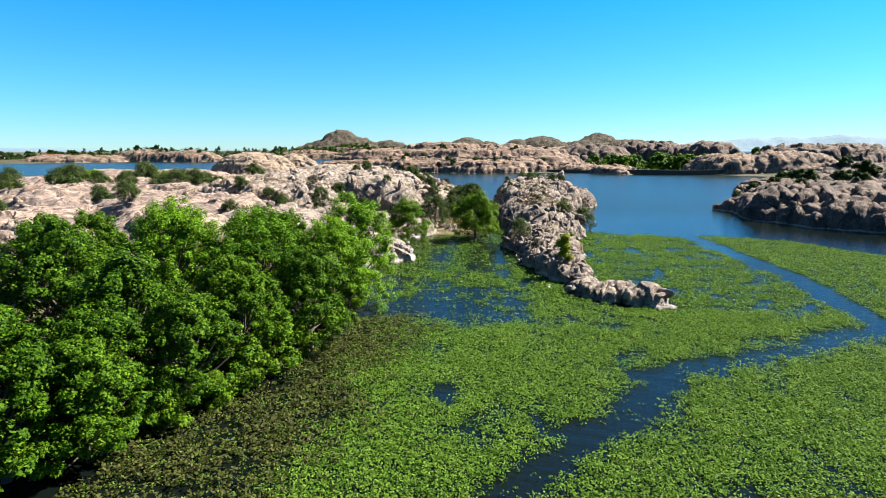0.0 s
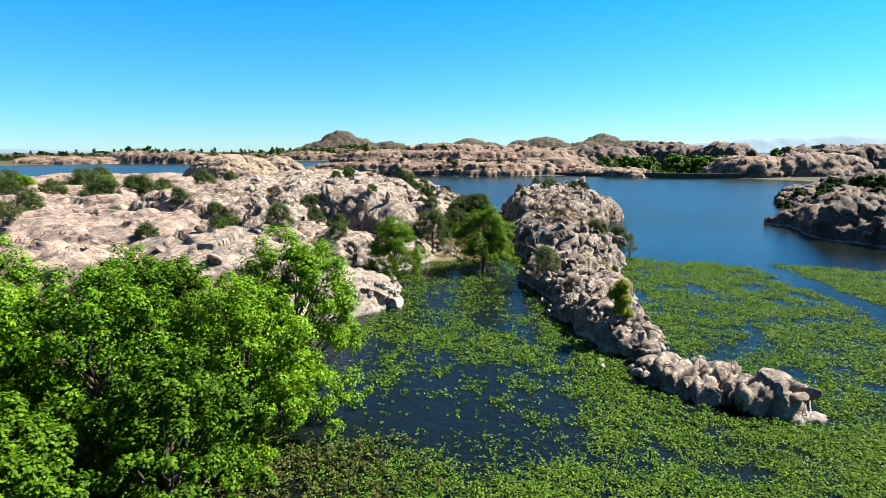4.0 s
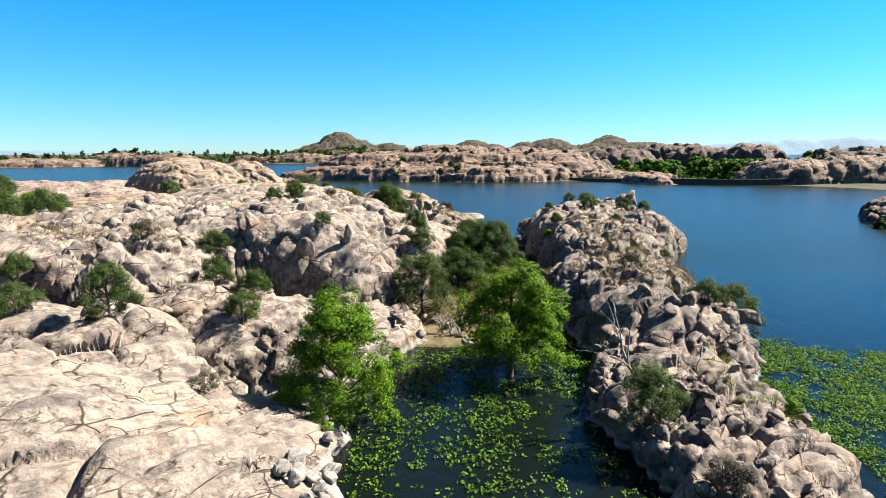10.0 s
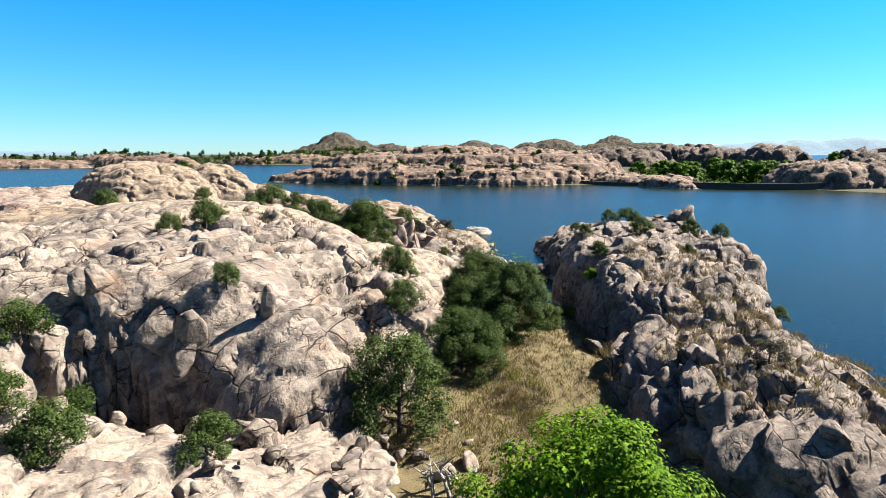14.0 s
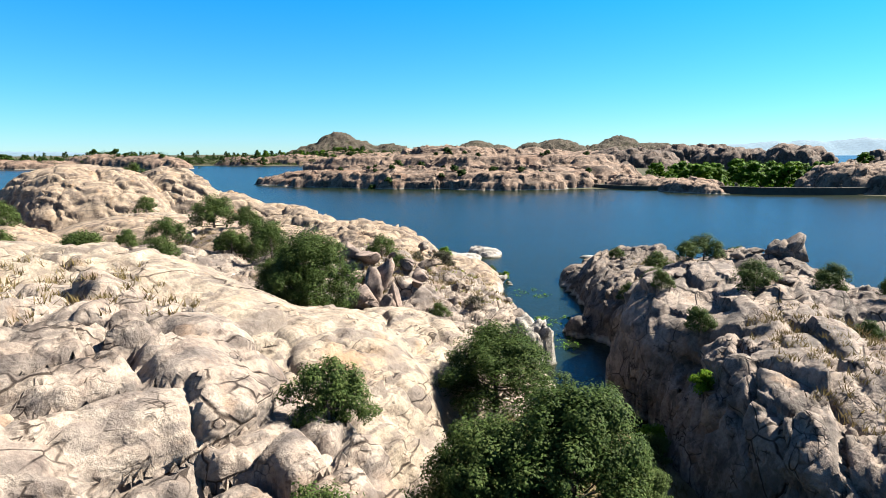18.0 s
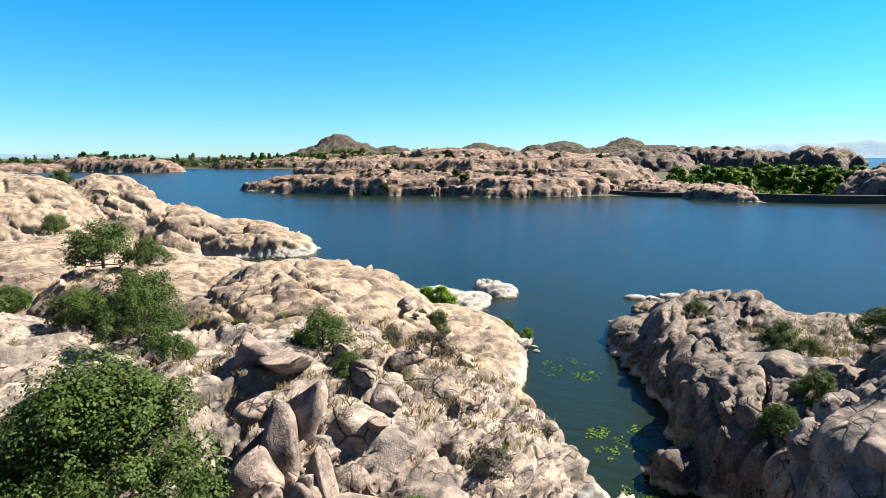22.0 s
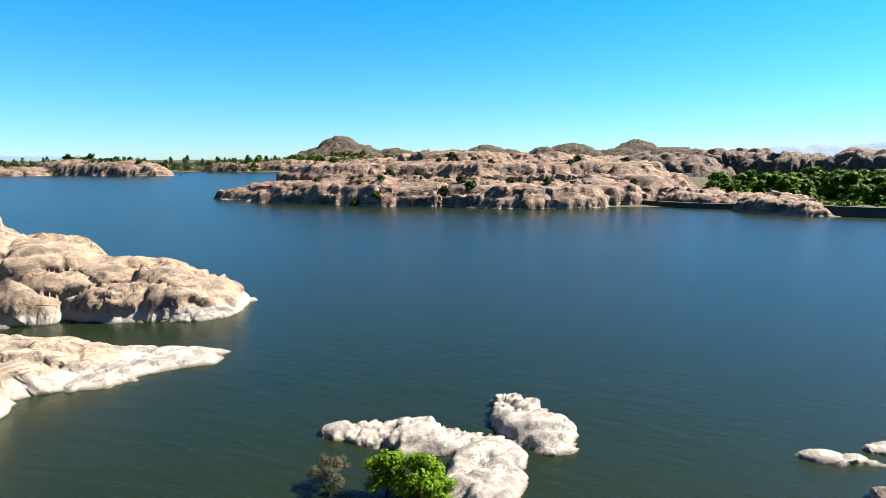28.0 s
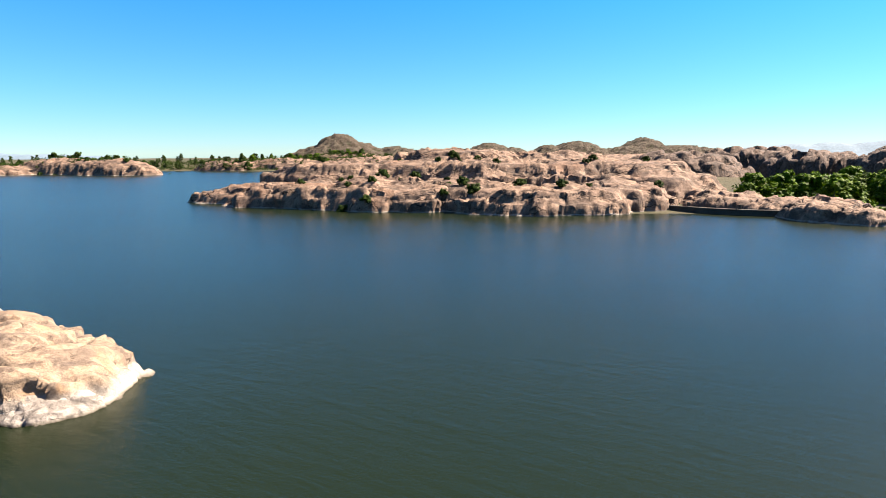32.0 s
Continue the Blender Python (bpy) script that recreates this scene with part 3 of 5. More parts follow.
def make_ground():
    n = 230
    u = np.linspace(-1, 1, n)
    gx, gy = np.meshgrid(np.sign(u) * np.abs(u) ** 2.2 * 4600, 300 + np.sign(u) * np.abs(u) ** 2.2 * 4600)
    x, y = gx.ravel(), gy.ravel()
    v = np.stack([x, y, ground_z(x, y)], 1)
    LANDS.append((v, None))
    return tagged(new("ground", mesh_from("ground", v, grid_faces(n, n), PLAIN)), "dry open country with scrub beyond the lake", "ground", kind="structure")


make_ground()
bm = bmesh.new()
bmesh.ops.create_grid(bm, x_segments=40, y_segments=40, size=1250)
bmesh.ops.translate(bm, verts=bm.verts, vec=(-50, 300, 0))
me = bpy.data.meshes.new("water")
bm.to_mesh(me)
bm.free()
me.materials.append(WATER)
tagged(new("water", me), "dark blue-green lake water with fine ripples", "water", kind="structure")


def ridge(name, x0, x1, y, top, depth, seed, material, label, base=-40, n=90, octaves=5):
    """A far range: a strip with an uneven crest, rising from front and back."""
    xs = np.linspace(x0, x1, n)
    t = (xs - x0) / (x1 - x0)
    crest = top * (0.25 + 1.1 * fbm(np.c_[t * 7, t * 0 + seed], seed, octaves)) * np.sin(np.pi * np.clip(t, 0.02, 0.98)) ** 0.6
    rows = []
    for k, f in ((-1.0, 0.0), (-0.6, 0.35), (-0.25, 0.8), (0.0, 1.0), (0.4, 0.7), (1.0, 0.0)):
        jag = 1 + (fbm(np.c_[t * 30, t * 0 + k * 3], seed + 7, 3) - 0.5) * 0.25
        rows.append(np.stack([xs, y + k * depth + 0 * xs, base + (crest - base) * f * jag if f else base + 0 * xs], 1))
    v = np.concatenate(rows)
    return tagged(new(name, mesh_from(name, v, grid_faces(n, len(rows)), material)), label, "mountain", kind="structure")


# Far ranges; the bluish air before them is in their colours.
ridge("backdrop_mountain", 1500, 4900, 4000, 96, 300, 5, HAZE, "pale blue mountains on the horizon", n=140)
ridge("backdrop_mountain", 500, 3000, 4300, 44, 260, 15, HAZE_PALE, "pale hazy range under the mountains", base=-60, n=90)
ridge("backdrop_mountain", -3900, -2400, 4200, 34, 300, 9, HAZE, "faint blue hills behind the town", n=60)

# ---- shore ground on which the rocks stand ----
def shore(name, domes, step, material, label, seed):
    x0, x1 = min(d[0] - max(d[2], d[3]) for d in domes), max(d[0] + max(d[2], d[3]) for d in domes)
    y0, y1 = min(d[1] - max(d[2], d[3]) for d in domes), max(d[1] + max(d[2], d[3]) for d in domes)
    nx, ny = int((x1 - x0) / step), int((y1 - y0) / step)
    gx, gy = np.meshgrid(np.linspace(x0, x1, nx), np.linspace(y0, y1, ny))
    x, y = gx.ravel(), gy.ravel()
    z = dome_height(x, y, domes, 0.12, seed) + (fbm(np.c_[x, y] / 3.0, seed + 2, 4) - 0.5) * 0.5
    f = grid_faces(nx, ny)
    f = f[(z[f] > -0.8).any(1)]
    used, inv = np.unique(f, return_inverse=True)
    v, f = np.stack([x, y, z], 1)[used], inv.reshape(f.shape)
    LANDS.append((v, f))
    return tagged(new(name, mesh_from(name, v, f, material)), label, "ground", kind="structure")


shore("ground_west_shore", [(-66, 150, 54, 60, 0, 2.8, 4), (-30, 186, 26, 22, 0, 3.2, 4), (-112, 215, 62, 48, 10, 3.4, 4), (-100, 120, 60, 60, 0, 3.2, 4)],
      1.0, SOIL, "dry gravelly soil between granite outcrops", 31)
shore("ground_grove", [(-46, 52, 30, 26, 25, 0.7, 3), (-60, 75, 40, 25, 0, 1.2, 3)], 0.8, SOIL, "damp shaded soil under the cottonwoods", 32)
shore("ground_saddle", [(4, 139, 9.5, 17.5, 0, 1.8, 3), (0, 122.5, 6.0, 3.0, 0, 0.6, 3), (9, 139, 7, 13, 0, 3.0, 3), (8, 148, 7, 10, 0, 3.0, 3)], 0.4, GRASSY, "dry grassy saddle between the crags", 33)

# ---- rocks of the near shore ----
rock("south_outcrop", [(-28, 94, 21, 15, 0, 9.0, 1.6), (-13, 96, 8, 9, 0, 3.4, 2.4), (-27, 106, 12, 8, 0, 7.2, 3)], 0.19, GRANITE,
     "rounded pink granite slabs above the weedy pool", 41, block=4.4, fine=0.5, lumps=0.7, sheet=0.2, broken=0.0, bulk=1.2, strike=45)
rock("west_outcrop", [(-45, 101, 19, 15, 10, 10.2, 3.0), (-62, 92, 20, 14, 0, 8.5, 3), (-38, 81, 14, 10, 0, 9.2, 2.6)], 0.3, GRANITE_ROSE, "broad pink granite hump with scrub", 42, block=4.5, fine=0.8, lumps=0.7, broken=0.03)
rock("ledge_outcrop", [(-20, 116.5, 17, 9, 5, 6.2, 2.2), (-8, 121, 7, 7, 0, 3.2, 3)], 0.18, GRANITE, "jointed granite ledge under a cliff", 43, block=3.0, broken=0.05, sheet=0.3, strike=50, fine=0.75)
rock("cliff_outcrop", [(-25.5, 138.5, 22.5, 15.5, 8, 12.6, 5), (-12, 136, 8.5, 11.5, 10, 9.6, 4), (-36, 122, 16, 12, 0, 11.8, 4), (-6, 139, 7, 9, 0, 8.8, 3)], 0.19, GRANITE,
     "pink granite cliff broken into rounded upright blocks", 44, block=3.2, steep=1.2, broken=0.03, sheet=0.3, strike=52, fine=0.7)
rock("slab_outcrop", [(-26, 152, 29, 17, -8, 13.6, 2.2), (-7, 152, 9, 15, 0, 8.8, 2.5), (-3.5, 161.5, 9, 12, -15, 6.8, 2.2), (2.8, 164, 6.4, 8.5, 0, 3.6, 2.4)], 0.19, GRANITE_SLAB, "pale sloping granite slab crossed by dark joints", 45, block=3.4, lumps=0.3, bulk=0.3, fine=0.45, broken=-0.06, sheet=0.28, strike=58, steep=0.8)
rock("flat_outcrop", [(-33, 178, 20, 14, 0, 8.4, 3.5), (-50, 186, 18, 14, 0, 7.0, 3)], 0.26, GRANITE, "low granite flat with bushes and loose blocks", 55, block=3.2, lumps=0.6, broken=0.04)
rock("low_outcrop", [(-10, 176, 16, 11, 10, 8.0, 4), (1.2, 175, 8.0, 12, 0, 5.4, 3)], 0.19, GRANITE, "low weathered granite with gravel pockets", 46, block=2.8, broken=0.06)
rock("dome_outcrop", [(-10.5, 195.5, 13.5, 13, -8, 9.4, 2.6), (-25, 200, 13, 10, 0, 8.4, 3), (-7, 188, 14, 22, 0, 3.9, 5), (-1.6, 197, 10.6, 15, -8, 4.3, 2.6), (1.0, 184, 7.6, 13, 0, 3.8, 3)], 0.19, GRANITE_DOME,
     "smooth cracked granite dome sloping into the lake", 47, block=4.6, lumps=0.25, fine=0.5, rough=0.12, bulk=0.4, steep=0.7, broken=-0.01, sheet=0.55)
rock("inner_outcrop", [(-50, 219, 20, 13, 20, 7.6, 2.6), (-44, 205, 18, 10, 10, 4.0, 2.6), (-70, 197, 22, 20, 0, 8.5, 3)], 0.3, GRANITE_DOME, "smooth tan granite hump beside the bay", 48, block=5.0, lumps=0.35, bulk=0.6, steep=0.6, fine=0.5, broken=-0.03)
rock("ledge_cape", [(-41, 233, 15.5, 6.2, 24, 4.0, 2.0), (-54, 230, 16, 10, 10, 7.2, 2.5)], 0.24, GRANITE_SLAB, "tapering granite ledge with a bleached foot", 49, block=4.0, lumps=0.35, fine=0.6, rough=0.1, bulk=0.45)
rock("long_cape", [(-46, 260, 21, 8.5, 0, 5.6, 3), (-37.5, 258, 11, 7.0, 0, 4.0, 3.4), (-64, 257, 17, 11, 0, 14.2, 2.2), (-51, 258, 12, 8.5, 0, 9.6, 2.0), (-78, 247, 22, 18, 0, 15.4, 2.6), (-63, 275, 14, 9, 0, 7.0, 2.5)], 0.3, GRANITE_DOME,
     "long granite cape ending in a bleached point", 50, block=4.2, lumps=0.8, bulk=0.7, fine=0.8)
rock("low_scrub_rock", [(-80, 148, 34, 28, 0, 9.4, 3.5), (-70, 122, 30, 16, 0, 10.0, 3.5), (-108, 175, 36, 30, 0, 8.0, 3), (-112, 120, 30, 30, 0, 7.5, 3)], 0.5, GRANITE_ROSE,
     "low granite flats dotted with scrub", 51, block=4.0)
rock("low_shore_rock", [(-130, 262, 52, 34, 10, 7.6, 3), (-165, 225, 50, 40, 0, 6.5, 3), (-92, 212, 26, 20, 0, 9.5, 3)], 0.9, GRANITE_ROSE, "low granite shore of the western lake arm", 52, block=5.5)

rock("cape_ledge", [(-28.6, 239.6, 8.2, 3.4, 12, 0.85, 2.0), (-33, 236.5, 8, 4.0, 20, 1.2, 2.0)], 0.2, GRANITE_WHITE,
     "flat bleached ledge running out into the lake", 53, block=2.4, steep=0.4, fine=0.5, sheet=0.35, lumps=0.3, rough=0.55)
rock("cape_ledge", [(-30.0, 256.5, 6.2, 5.0, 0, 2.2, 1.8)], 0.2, GRANITE_WHITE,
     "layered bleached point of the long cape", 54, block=2.0, steep=0.4, fine=0.6, sheet=0.4, lumps=0.3, rough=0.6)

# ---- the crag and its tail ----
rock("crag", [(22.4, 147, 8.2, 18, -7, 8.2, 3.6), (23.0, 164, 7.9, 13, 0, 8.5, 4), (31, 163, 7, 13, -8, 8.2, 3.5), (20.0, 129, 7.6, 14, 0, 6.1, 3.6), (22.0, 120, 6.6, 12, -6, 4.7, 3.5)], 0.18, GRANITE_GREY,
     "grey-pink jointed granite crag with a sheer shaded side", 61, block=3.1, steep=1.15, strike=70, rough=0.10, broken=0.01, fine=0.65, sheet=0.4)
rock("channel_rock", [(27.5, 193, 9.5, 19, -12, 4.6, 3.4), (37, 186, 11, 18, 0, 4.8, 3.5), (31.5, 176, 7.5, 9, -10, 8.6, 3.2), (23.0, 180, 7.2, 9.5, 0, 5.9, 3.4), (15.6, 178.6, 1.8, 1.7, 0, 2.1, 3), (22, 199, 4.2, 12, 4, 2.2, 3), (26, 210, 3.5, 7, 0, 1.5, 3)], 0.19, GRANITE_POINT,
     "low dark granite point at the channel mouth", 62, block=3.6, strike=60, rough=0.12, steep=0.9, bulk=0.7, broken=0.0, fine=0.7, sheet=0.7, lumps=0.6)
rock("channel_pillar", [(9.0, 169.8, 1.7, 1.5, 20, 4.2, 5), (7.6, 171.5, 3.0, 2.6, 0, 2.8, 3)], 0.13, GRANITE_WHITE, "pale upright granite pillar beside the channel", 67, block=1.3, steep=1.1, rough=0.1)
rock("rock_spit", [(17.3, 103, 5.7, 13.5, 0, 2.7, 4.5), (16.6, 86, 3.5, 12, 6, 2.1, 4.5)], 0.16, GRANITE_GREY, "narrow spit of broken granite blocks in the weeds", 63, block=2.3, steep=1.2, broken=0.10, fine=0.8, bulk=1.4)
rock("spit_end", [(20.3, 68.5, 6.4, 2.8, -43, 1.6, 4.5)], 0.15, GRANITE_TAN, "bleached granite slab at the end of the spit", 64, block=2.6, rough=0.10, lumps=0.8, broken=0.0, steep=1.2, strike=47, fine=0.7)
rock("islet", [(-0.5, 224, 5.6, 2.0, -8, 0.6, 3), (4.6, 219.5, 2.1, 4.2, -14, 0.8, 3), (7.8, 227, 2.2, 4.4, 20, 0.9, 3)], 0.18, GRANITE_WHITE, "low bleached rock islet just above the water", 65, block=1.6, rough=0.5, steep=0.6, fine=0.8, sheet=0.3, lumps=0.8)
rock("islet", [(31, 223, 1.8, 0.9, 10, 0.35, 3), (27, 221.6, 2.4, 0.8, -10, 0.4, 3)], 0.15, GRANITE_WHITE, "thin bleached reef at the waterline", 66, block=1.5, steep=0.3, fine=0.3, sheet=0.2)

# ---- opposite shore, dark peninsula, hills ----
# The shade on its near side is painted in by GRANITE_DARK.
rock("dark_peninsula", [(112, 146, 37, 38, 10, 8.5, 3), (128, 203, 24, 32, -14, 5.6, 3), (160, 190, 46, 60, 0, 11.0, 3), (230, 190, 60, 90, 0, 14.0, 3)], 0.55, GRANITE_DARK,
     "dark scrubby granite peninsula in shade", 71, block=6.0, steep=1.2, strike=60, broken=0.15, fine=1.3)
rock("island_terrace", [(-22, 428, 62, 21, -10, 9.6, 3.2), (32, 412, 34, 19, 6, 8.4, 3.2), (-74, 446, 32, 13, -16, 6.6, 3), (58, 420, 20, 17, 0, 9.2, 3)], 0.7, GRANITE_RED,
     "rounded red granite terraces along the far shore", 72, block=13.0, strike=4, terrace=3.6, lumps=0.9, bulk=0.5, fine=0.3, sheet=1.3, steep=0.8)
rock("island_ridge", [(14, 462, 74, 26, -3, 16.4, 3.2), (-52, 468, 34, 18, -10, 16.0, 3), (76, 462, 30, 38, 0, 15.0, 3), (0, 520, 48, 34, 0, 21.6, 2.6), (50, 545, 56, 40, 0, 18.4, 3)], 0.9, GRANITE_RED,
     "high red granite ridge with rounded shoulders", 73, block=16.0, strike=4, terrace=5.0, lumps=1.3, bulk=0.5, fine=0.3, steep=0.8, sheet=1.4)
rock("dam_rock", [(107, 378, 8, 16, 35, 4.4, 3.5), (94, 418, 16, 12, 0, 5.2, 3), (112, 402, 20, 10, 0, 4.6, 3)], 0.5, GRANITE_RED, "dark red rock between two arches of the dam", 74, block=5.0)
rock("dam_shoulder", [(182, 380, 26, 24, 0, 12.0, 3), (215, 372, 30, 26, 0, 13.5, 3)], 0.8, GRANITE_RED, "rounded red granite shoulder beside the dam", 75, block=8.0)
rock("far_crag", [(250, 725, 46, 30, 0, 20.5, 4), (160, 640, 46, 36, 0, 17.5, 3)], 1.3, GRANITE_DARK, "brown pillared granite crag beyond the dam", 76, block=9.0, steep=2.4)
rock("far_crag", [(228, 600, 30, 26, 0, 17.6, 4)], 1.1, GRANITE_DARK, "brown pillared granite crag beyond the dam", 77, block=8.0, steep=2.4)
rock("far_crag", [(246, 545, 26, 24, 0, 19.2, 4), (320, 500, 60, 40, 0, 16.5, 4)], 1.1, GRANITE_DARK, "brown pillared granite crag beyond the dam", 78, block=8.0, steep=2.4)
rock("far_ridge", [(60, 700, 120, 60, 0, 14.0, 3), (150, 860, 140, 70, 0, 15.0, 3), (-60, 880, 100, 60, 0, 15, 3)], 2.2, GRANITE_RED, "distant granite ridges behind the far shore", 79, block=14.0)
rock("cone_hill", [(-221, 1334, 130, 120, 0, 47, 1.3), (-226, 1330, 60, 55, 0, 54, 2.1), (-120, 1340, 60, 60, 0, 30, 2)], 3.0, HILL, "rounded scrubby hill above the lake", 81, block=11.0, steep=1.7)
rock("scrub_hill", [(385, 1475, 78, 80, 0, 47, 1.7), (450, 1450, 120, 80, 0, 30, 2.2), (350, 1440, 90, 70, 0, 30, 2)], 3.0, HILL, "dark scrubby hill on the skyline", 82, block=12.0, steep=1.6)
rock("scrub_hill", [(236, 1420, 75, 80, 0, 39, 2.0), (180, 1420, 50, 60, 0, 33, 2.0), (62, 1440, 62, 70, 0, 37, 2.0), (110, 1430, 50, 60, 0, 27, 2)], 3.0, HILL, "low scrubby hill on the skyline", 83, block=12.0, steep=1.4)
rock("north_shore_rock", [(-330, 770, 56, 22, -15, 14.0, 2.6), (-395, 800, 60, 26, -10, 15, 2.6), (-470, 770, 70, 26, 20, 9, 3)], 1.2, GRANITE_RED, "pale granite bluffs on the northern shore", 84, block=9.0)
rock("north_shore_rock", [(-205, 905, 60, 24, 0, 13, 2.6), (-140, 960, 70, 30, 0, 18, 2.6), (-265, 890, 40, 18, 0, 11, 2.6)], 1.4, GRANITE_RED, "pale granite bluffs on the northern shore", 85, block=9.0)


# ---- where the land lies ----
CELL = 0.75
LX0, LY0, LNX, LNY = -200.0, 20.0, 420, 370
TOP = np.full((LNX, LNY), -9.0)
for lv, lf in LANDS:
    q = lv[(lv[:, 0] > LX0) & (lv[:, 0] < LX0 + CELL * LNX - 1) & (lv[:, 1] > LY0) & (lv[:, 1] < LY0 + CELL * LNY - 1)]
    np.maximum.at(TOP, (((q[:, 0] - LX0) / CELL).astype(int), ((q[:, 1] - LY0) / CELL).astype(int)), q[:, 2])


def land(x, y):
    i, j = int((x - LX0) / CELL), int((y - LY0) / CELL)
    if not (1 <= i < LNX - 1 and 1 <= j < LNY - 1):
        return 0.0
    return float(TOP[i, j]) if TOP[i, j] > -5 else float(TOP[i - 1:i + 2, j - 1:j + 2].max())


def steepness(x, y):
    i, j = int((x - LX0) / CELL), int((y - LY0) / CELL)
    w = TOP[i - 1:i + 2, j - 1:j + 2]
    return float(w.max() - w.min())


# ---- boulders ----
def boulder_mesh(seed, material):
    bm = bmesh.new()
    bmesh.ops.create_icosphere(bm, subdivisions=3, radius=1.0)
    v = np.array([p.co for p in bm.verts])
    f1, f2, ident, slope, key = cells(v * 0.75 + seed * 3.1, seed)
    g = f2 - f1
    v = v * (1 - 0.16 * np.exp(-g / 0.08) + 0.18 * (ident - 0.5) + 0.24 * slope + 0.10 * (fbm(v * 2.5 + seed, seed, 3) - 0.5))[:, None]
    for k in range(15):          # worn flat faces
        rr = np.random.RandomState(seed * 10 + k)
        d = rr.normal(size=3)
        d /= np.linalg.norm(d)
        h = v @ d
        cut = rr.uniform(0.42, 0.70)
        v = v - np.clip(h - cut, 0, 9)[:, None] * d * 0.95
    for p, c in zip(bm.verts, v):
        p.co = c
    me = bpy.data.meshes.new("boulder")
    bm.to_mesh(me)
    bm.free()
    for p in me.polygons:
        p.use_smooth = True
    me.materials.append(material)
    return me


BOULDERS = {m.name: [boulder_mesh(11 + k, m) for k in range(5)] for m in (GRANITE, GRANITE_GREY, GRANITE_WHITE, GRANITE_TAN, GRANITE_POINT, GRANITE_ROSE)}


def boulders(count, cx, cy, rx, ry, rot, sizes, material, label, group, seed, shape=(1.0, 0.8, 0.75), edge=False, low=-0.6, high=99.0):
    rng = np.random.RandomState(seed)
    c, s = math.cos(radians(rot)), math.sin(radians(rot))
    for _ in range(count):
        for _try in range(12):
            a, r = rng.uniform(0, 2 * math.pi), math.sqrt(rng.uniform(0.7 if edge else 0.0, 1.0))
            u, v = rx * r * math.cos(a), ry * r * math.sin(a)
            x, y = cx + u * c - v * s, cy + u * s + v * c
            z = land(x, y)
            if low < z < high:
                break
        else:
            continue
        size = rng.uniform(*sizes) * rng.choice([0.7, 1.0, 1.0, 1.4])
        ob = new("boulder", BOULDERS[material.name][rng.randint(5)])
        ob.matrix_basis = Matrix.LocRotScale((x, y, max(z, -0.2) + size * 0.12), Euler(rng.uniform(-0.5, 0.5, 3) + (0, 0, rng.uniform(0, 6.28))),
                                             Vector((size * shape[0] * rng.uniform(0.75, 1.25), size * shape[1] * rng.uniform(0.75, 1.25), size * shape[2] * rng.uniform(0.8, 1.2))))
        tagged(ob, label, "boulder", group)


boulders(40, 17.3, 101, 6.8, 15, 0, (0.35, 0.85), GRANITE_GREY, "angular grey-pink granite block on the spit", "blocks of the spit", 1)
boulders(26, 16.8, 84, 4.3, 12, 6, (0.3, 0.75), GRANITE_GREY, "angular grey-pink granite block on the spit", "blocks of the spit", 2)
boulders(12, 17, 92, 7.2, 24, 2, (0.35, 0.8), GRANITE_WHITE, "bleached granite block at the waterline", "bleached blocks of the spit", 3, edge=True, high=1.3)
boulders(5, 24.0, 65.0, 1.4, 1.2, 0, (0.5, 0.8), GRANITE_TAN, "bleached upright boulder at the tip of the spit", "bleached blocks of the spit", 4, high=1.3)
boulders(14, 20, 117, 9, 5, 0, (0.6, 1.2), GRANITE_GREY, "rounded granite block stacked below the crag", "blocks below the crag", 5)
boulders(8, 22, 150, 9, 26, -12, (0.5, 1.0), GRANITE_GREY, "weathered granite block on the crag", "blocks on the crag", 6)
boulders(4, 34.3, 176, 1.6, 1.4, 0, (1.0, 1.6), GRANITE_GREY, "large rounded boulder crowning the crag", "crowning boulders of the crag", 7)
boulders(18, -6, 119, 5.5, 4.5, 20, (0.4, 0.95), GRANITE, "pale tumbled granite boulder below the cliff", "tumbled boulders below the cliff", 8)
boulders(10, -15, 121.5, 9, 2.6, 5, (0.5, 1.1), GRANITE, "pale tumbled granite boulder below the cliff", "tumbled boulders below the cliff", 9)
boulders(10, -14, 126, 10, 2.4, 8, (0.9, 1.5), GRANITE, "upright granite block in the cliff face", "upright blocks of the cliff", 10, shape=(0.75, 0.65, 1.35))
boulders(32, -10.5, 94, 5.5, 10, -8, (0.4, 0.95), GRANITE_WHITE, "bleached boulder along the pool shore", "bleached boulders of the pool", 11, low=-0.5, high=2.2)
boulders(10, -16, 86, 6, 5, 30, (0.5, 1.1), GRANITE, "tumbled granite block above the pool", "blocks above the pool", 22, low=-0.4, high=4.0)
boulders(24, 2.5, 124, 6, 4.5, 0, (0.25, 0.7), GRANITE, "pale tumbled granite boulder below the cliff", "tumbled boulders below the cliff", 23)
boulders(6, -33, 88, 12, 6, 0, (0.5, 1.0), GRANITE, "loose granite boulder among slabs", "loose boulders of the west shore", 12)
boulders(12, -4.6, 168, 2.8, 3.0, 0, (1.0, 1.7), GRANITE_ROSE, "tall split granite block with shaded sides", "split blocks of the ridge", 13, shape=(0.75, 0.65, 1.35))
boulders(10, -6, 173, 6, 4, 0, (0.6, 1.1), GRANITE_ROSE, "rust-stained granite boulder on gravel", "rust-stained boulders", 14)
boulders(8, 3.5, 176, 6, 7, 0, (0.5, 1.0), GRANITE, "pale granite boulder above the channel", "boulders above the channel", 15)
boulders(4, -0.5, 192, 1.8, 1.6, 0, (0.6, 1.0), GRANITE, "rounded boulder resting on the dome", "boulders on the dome", 16)
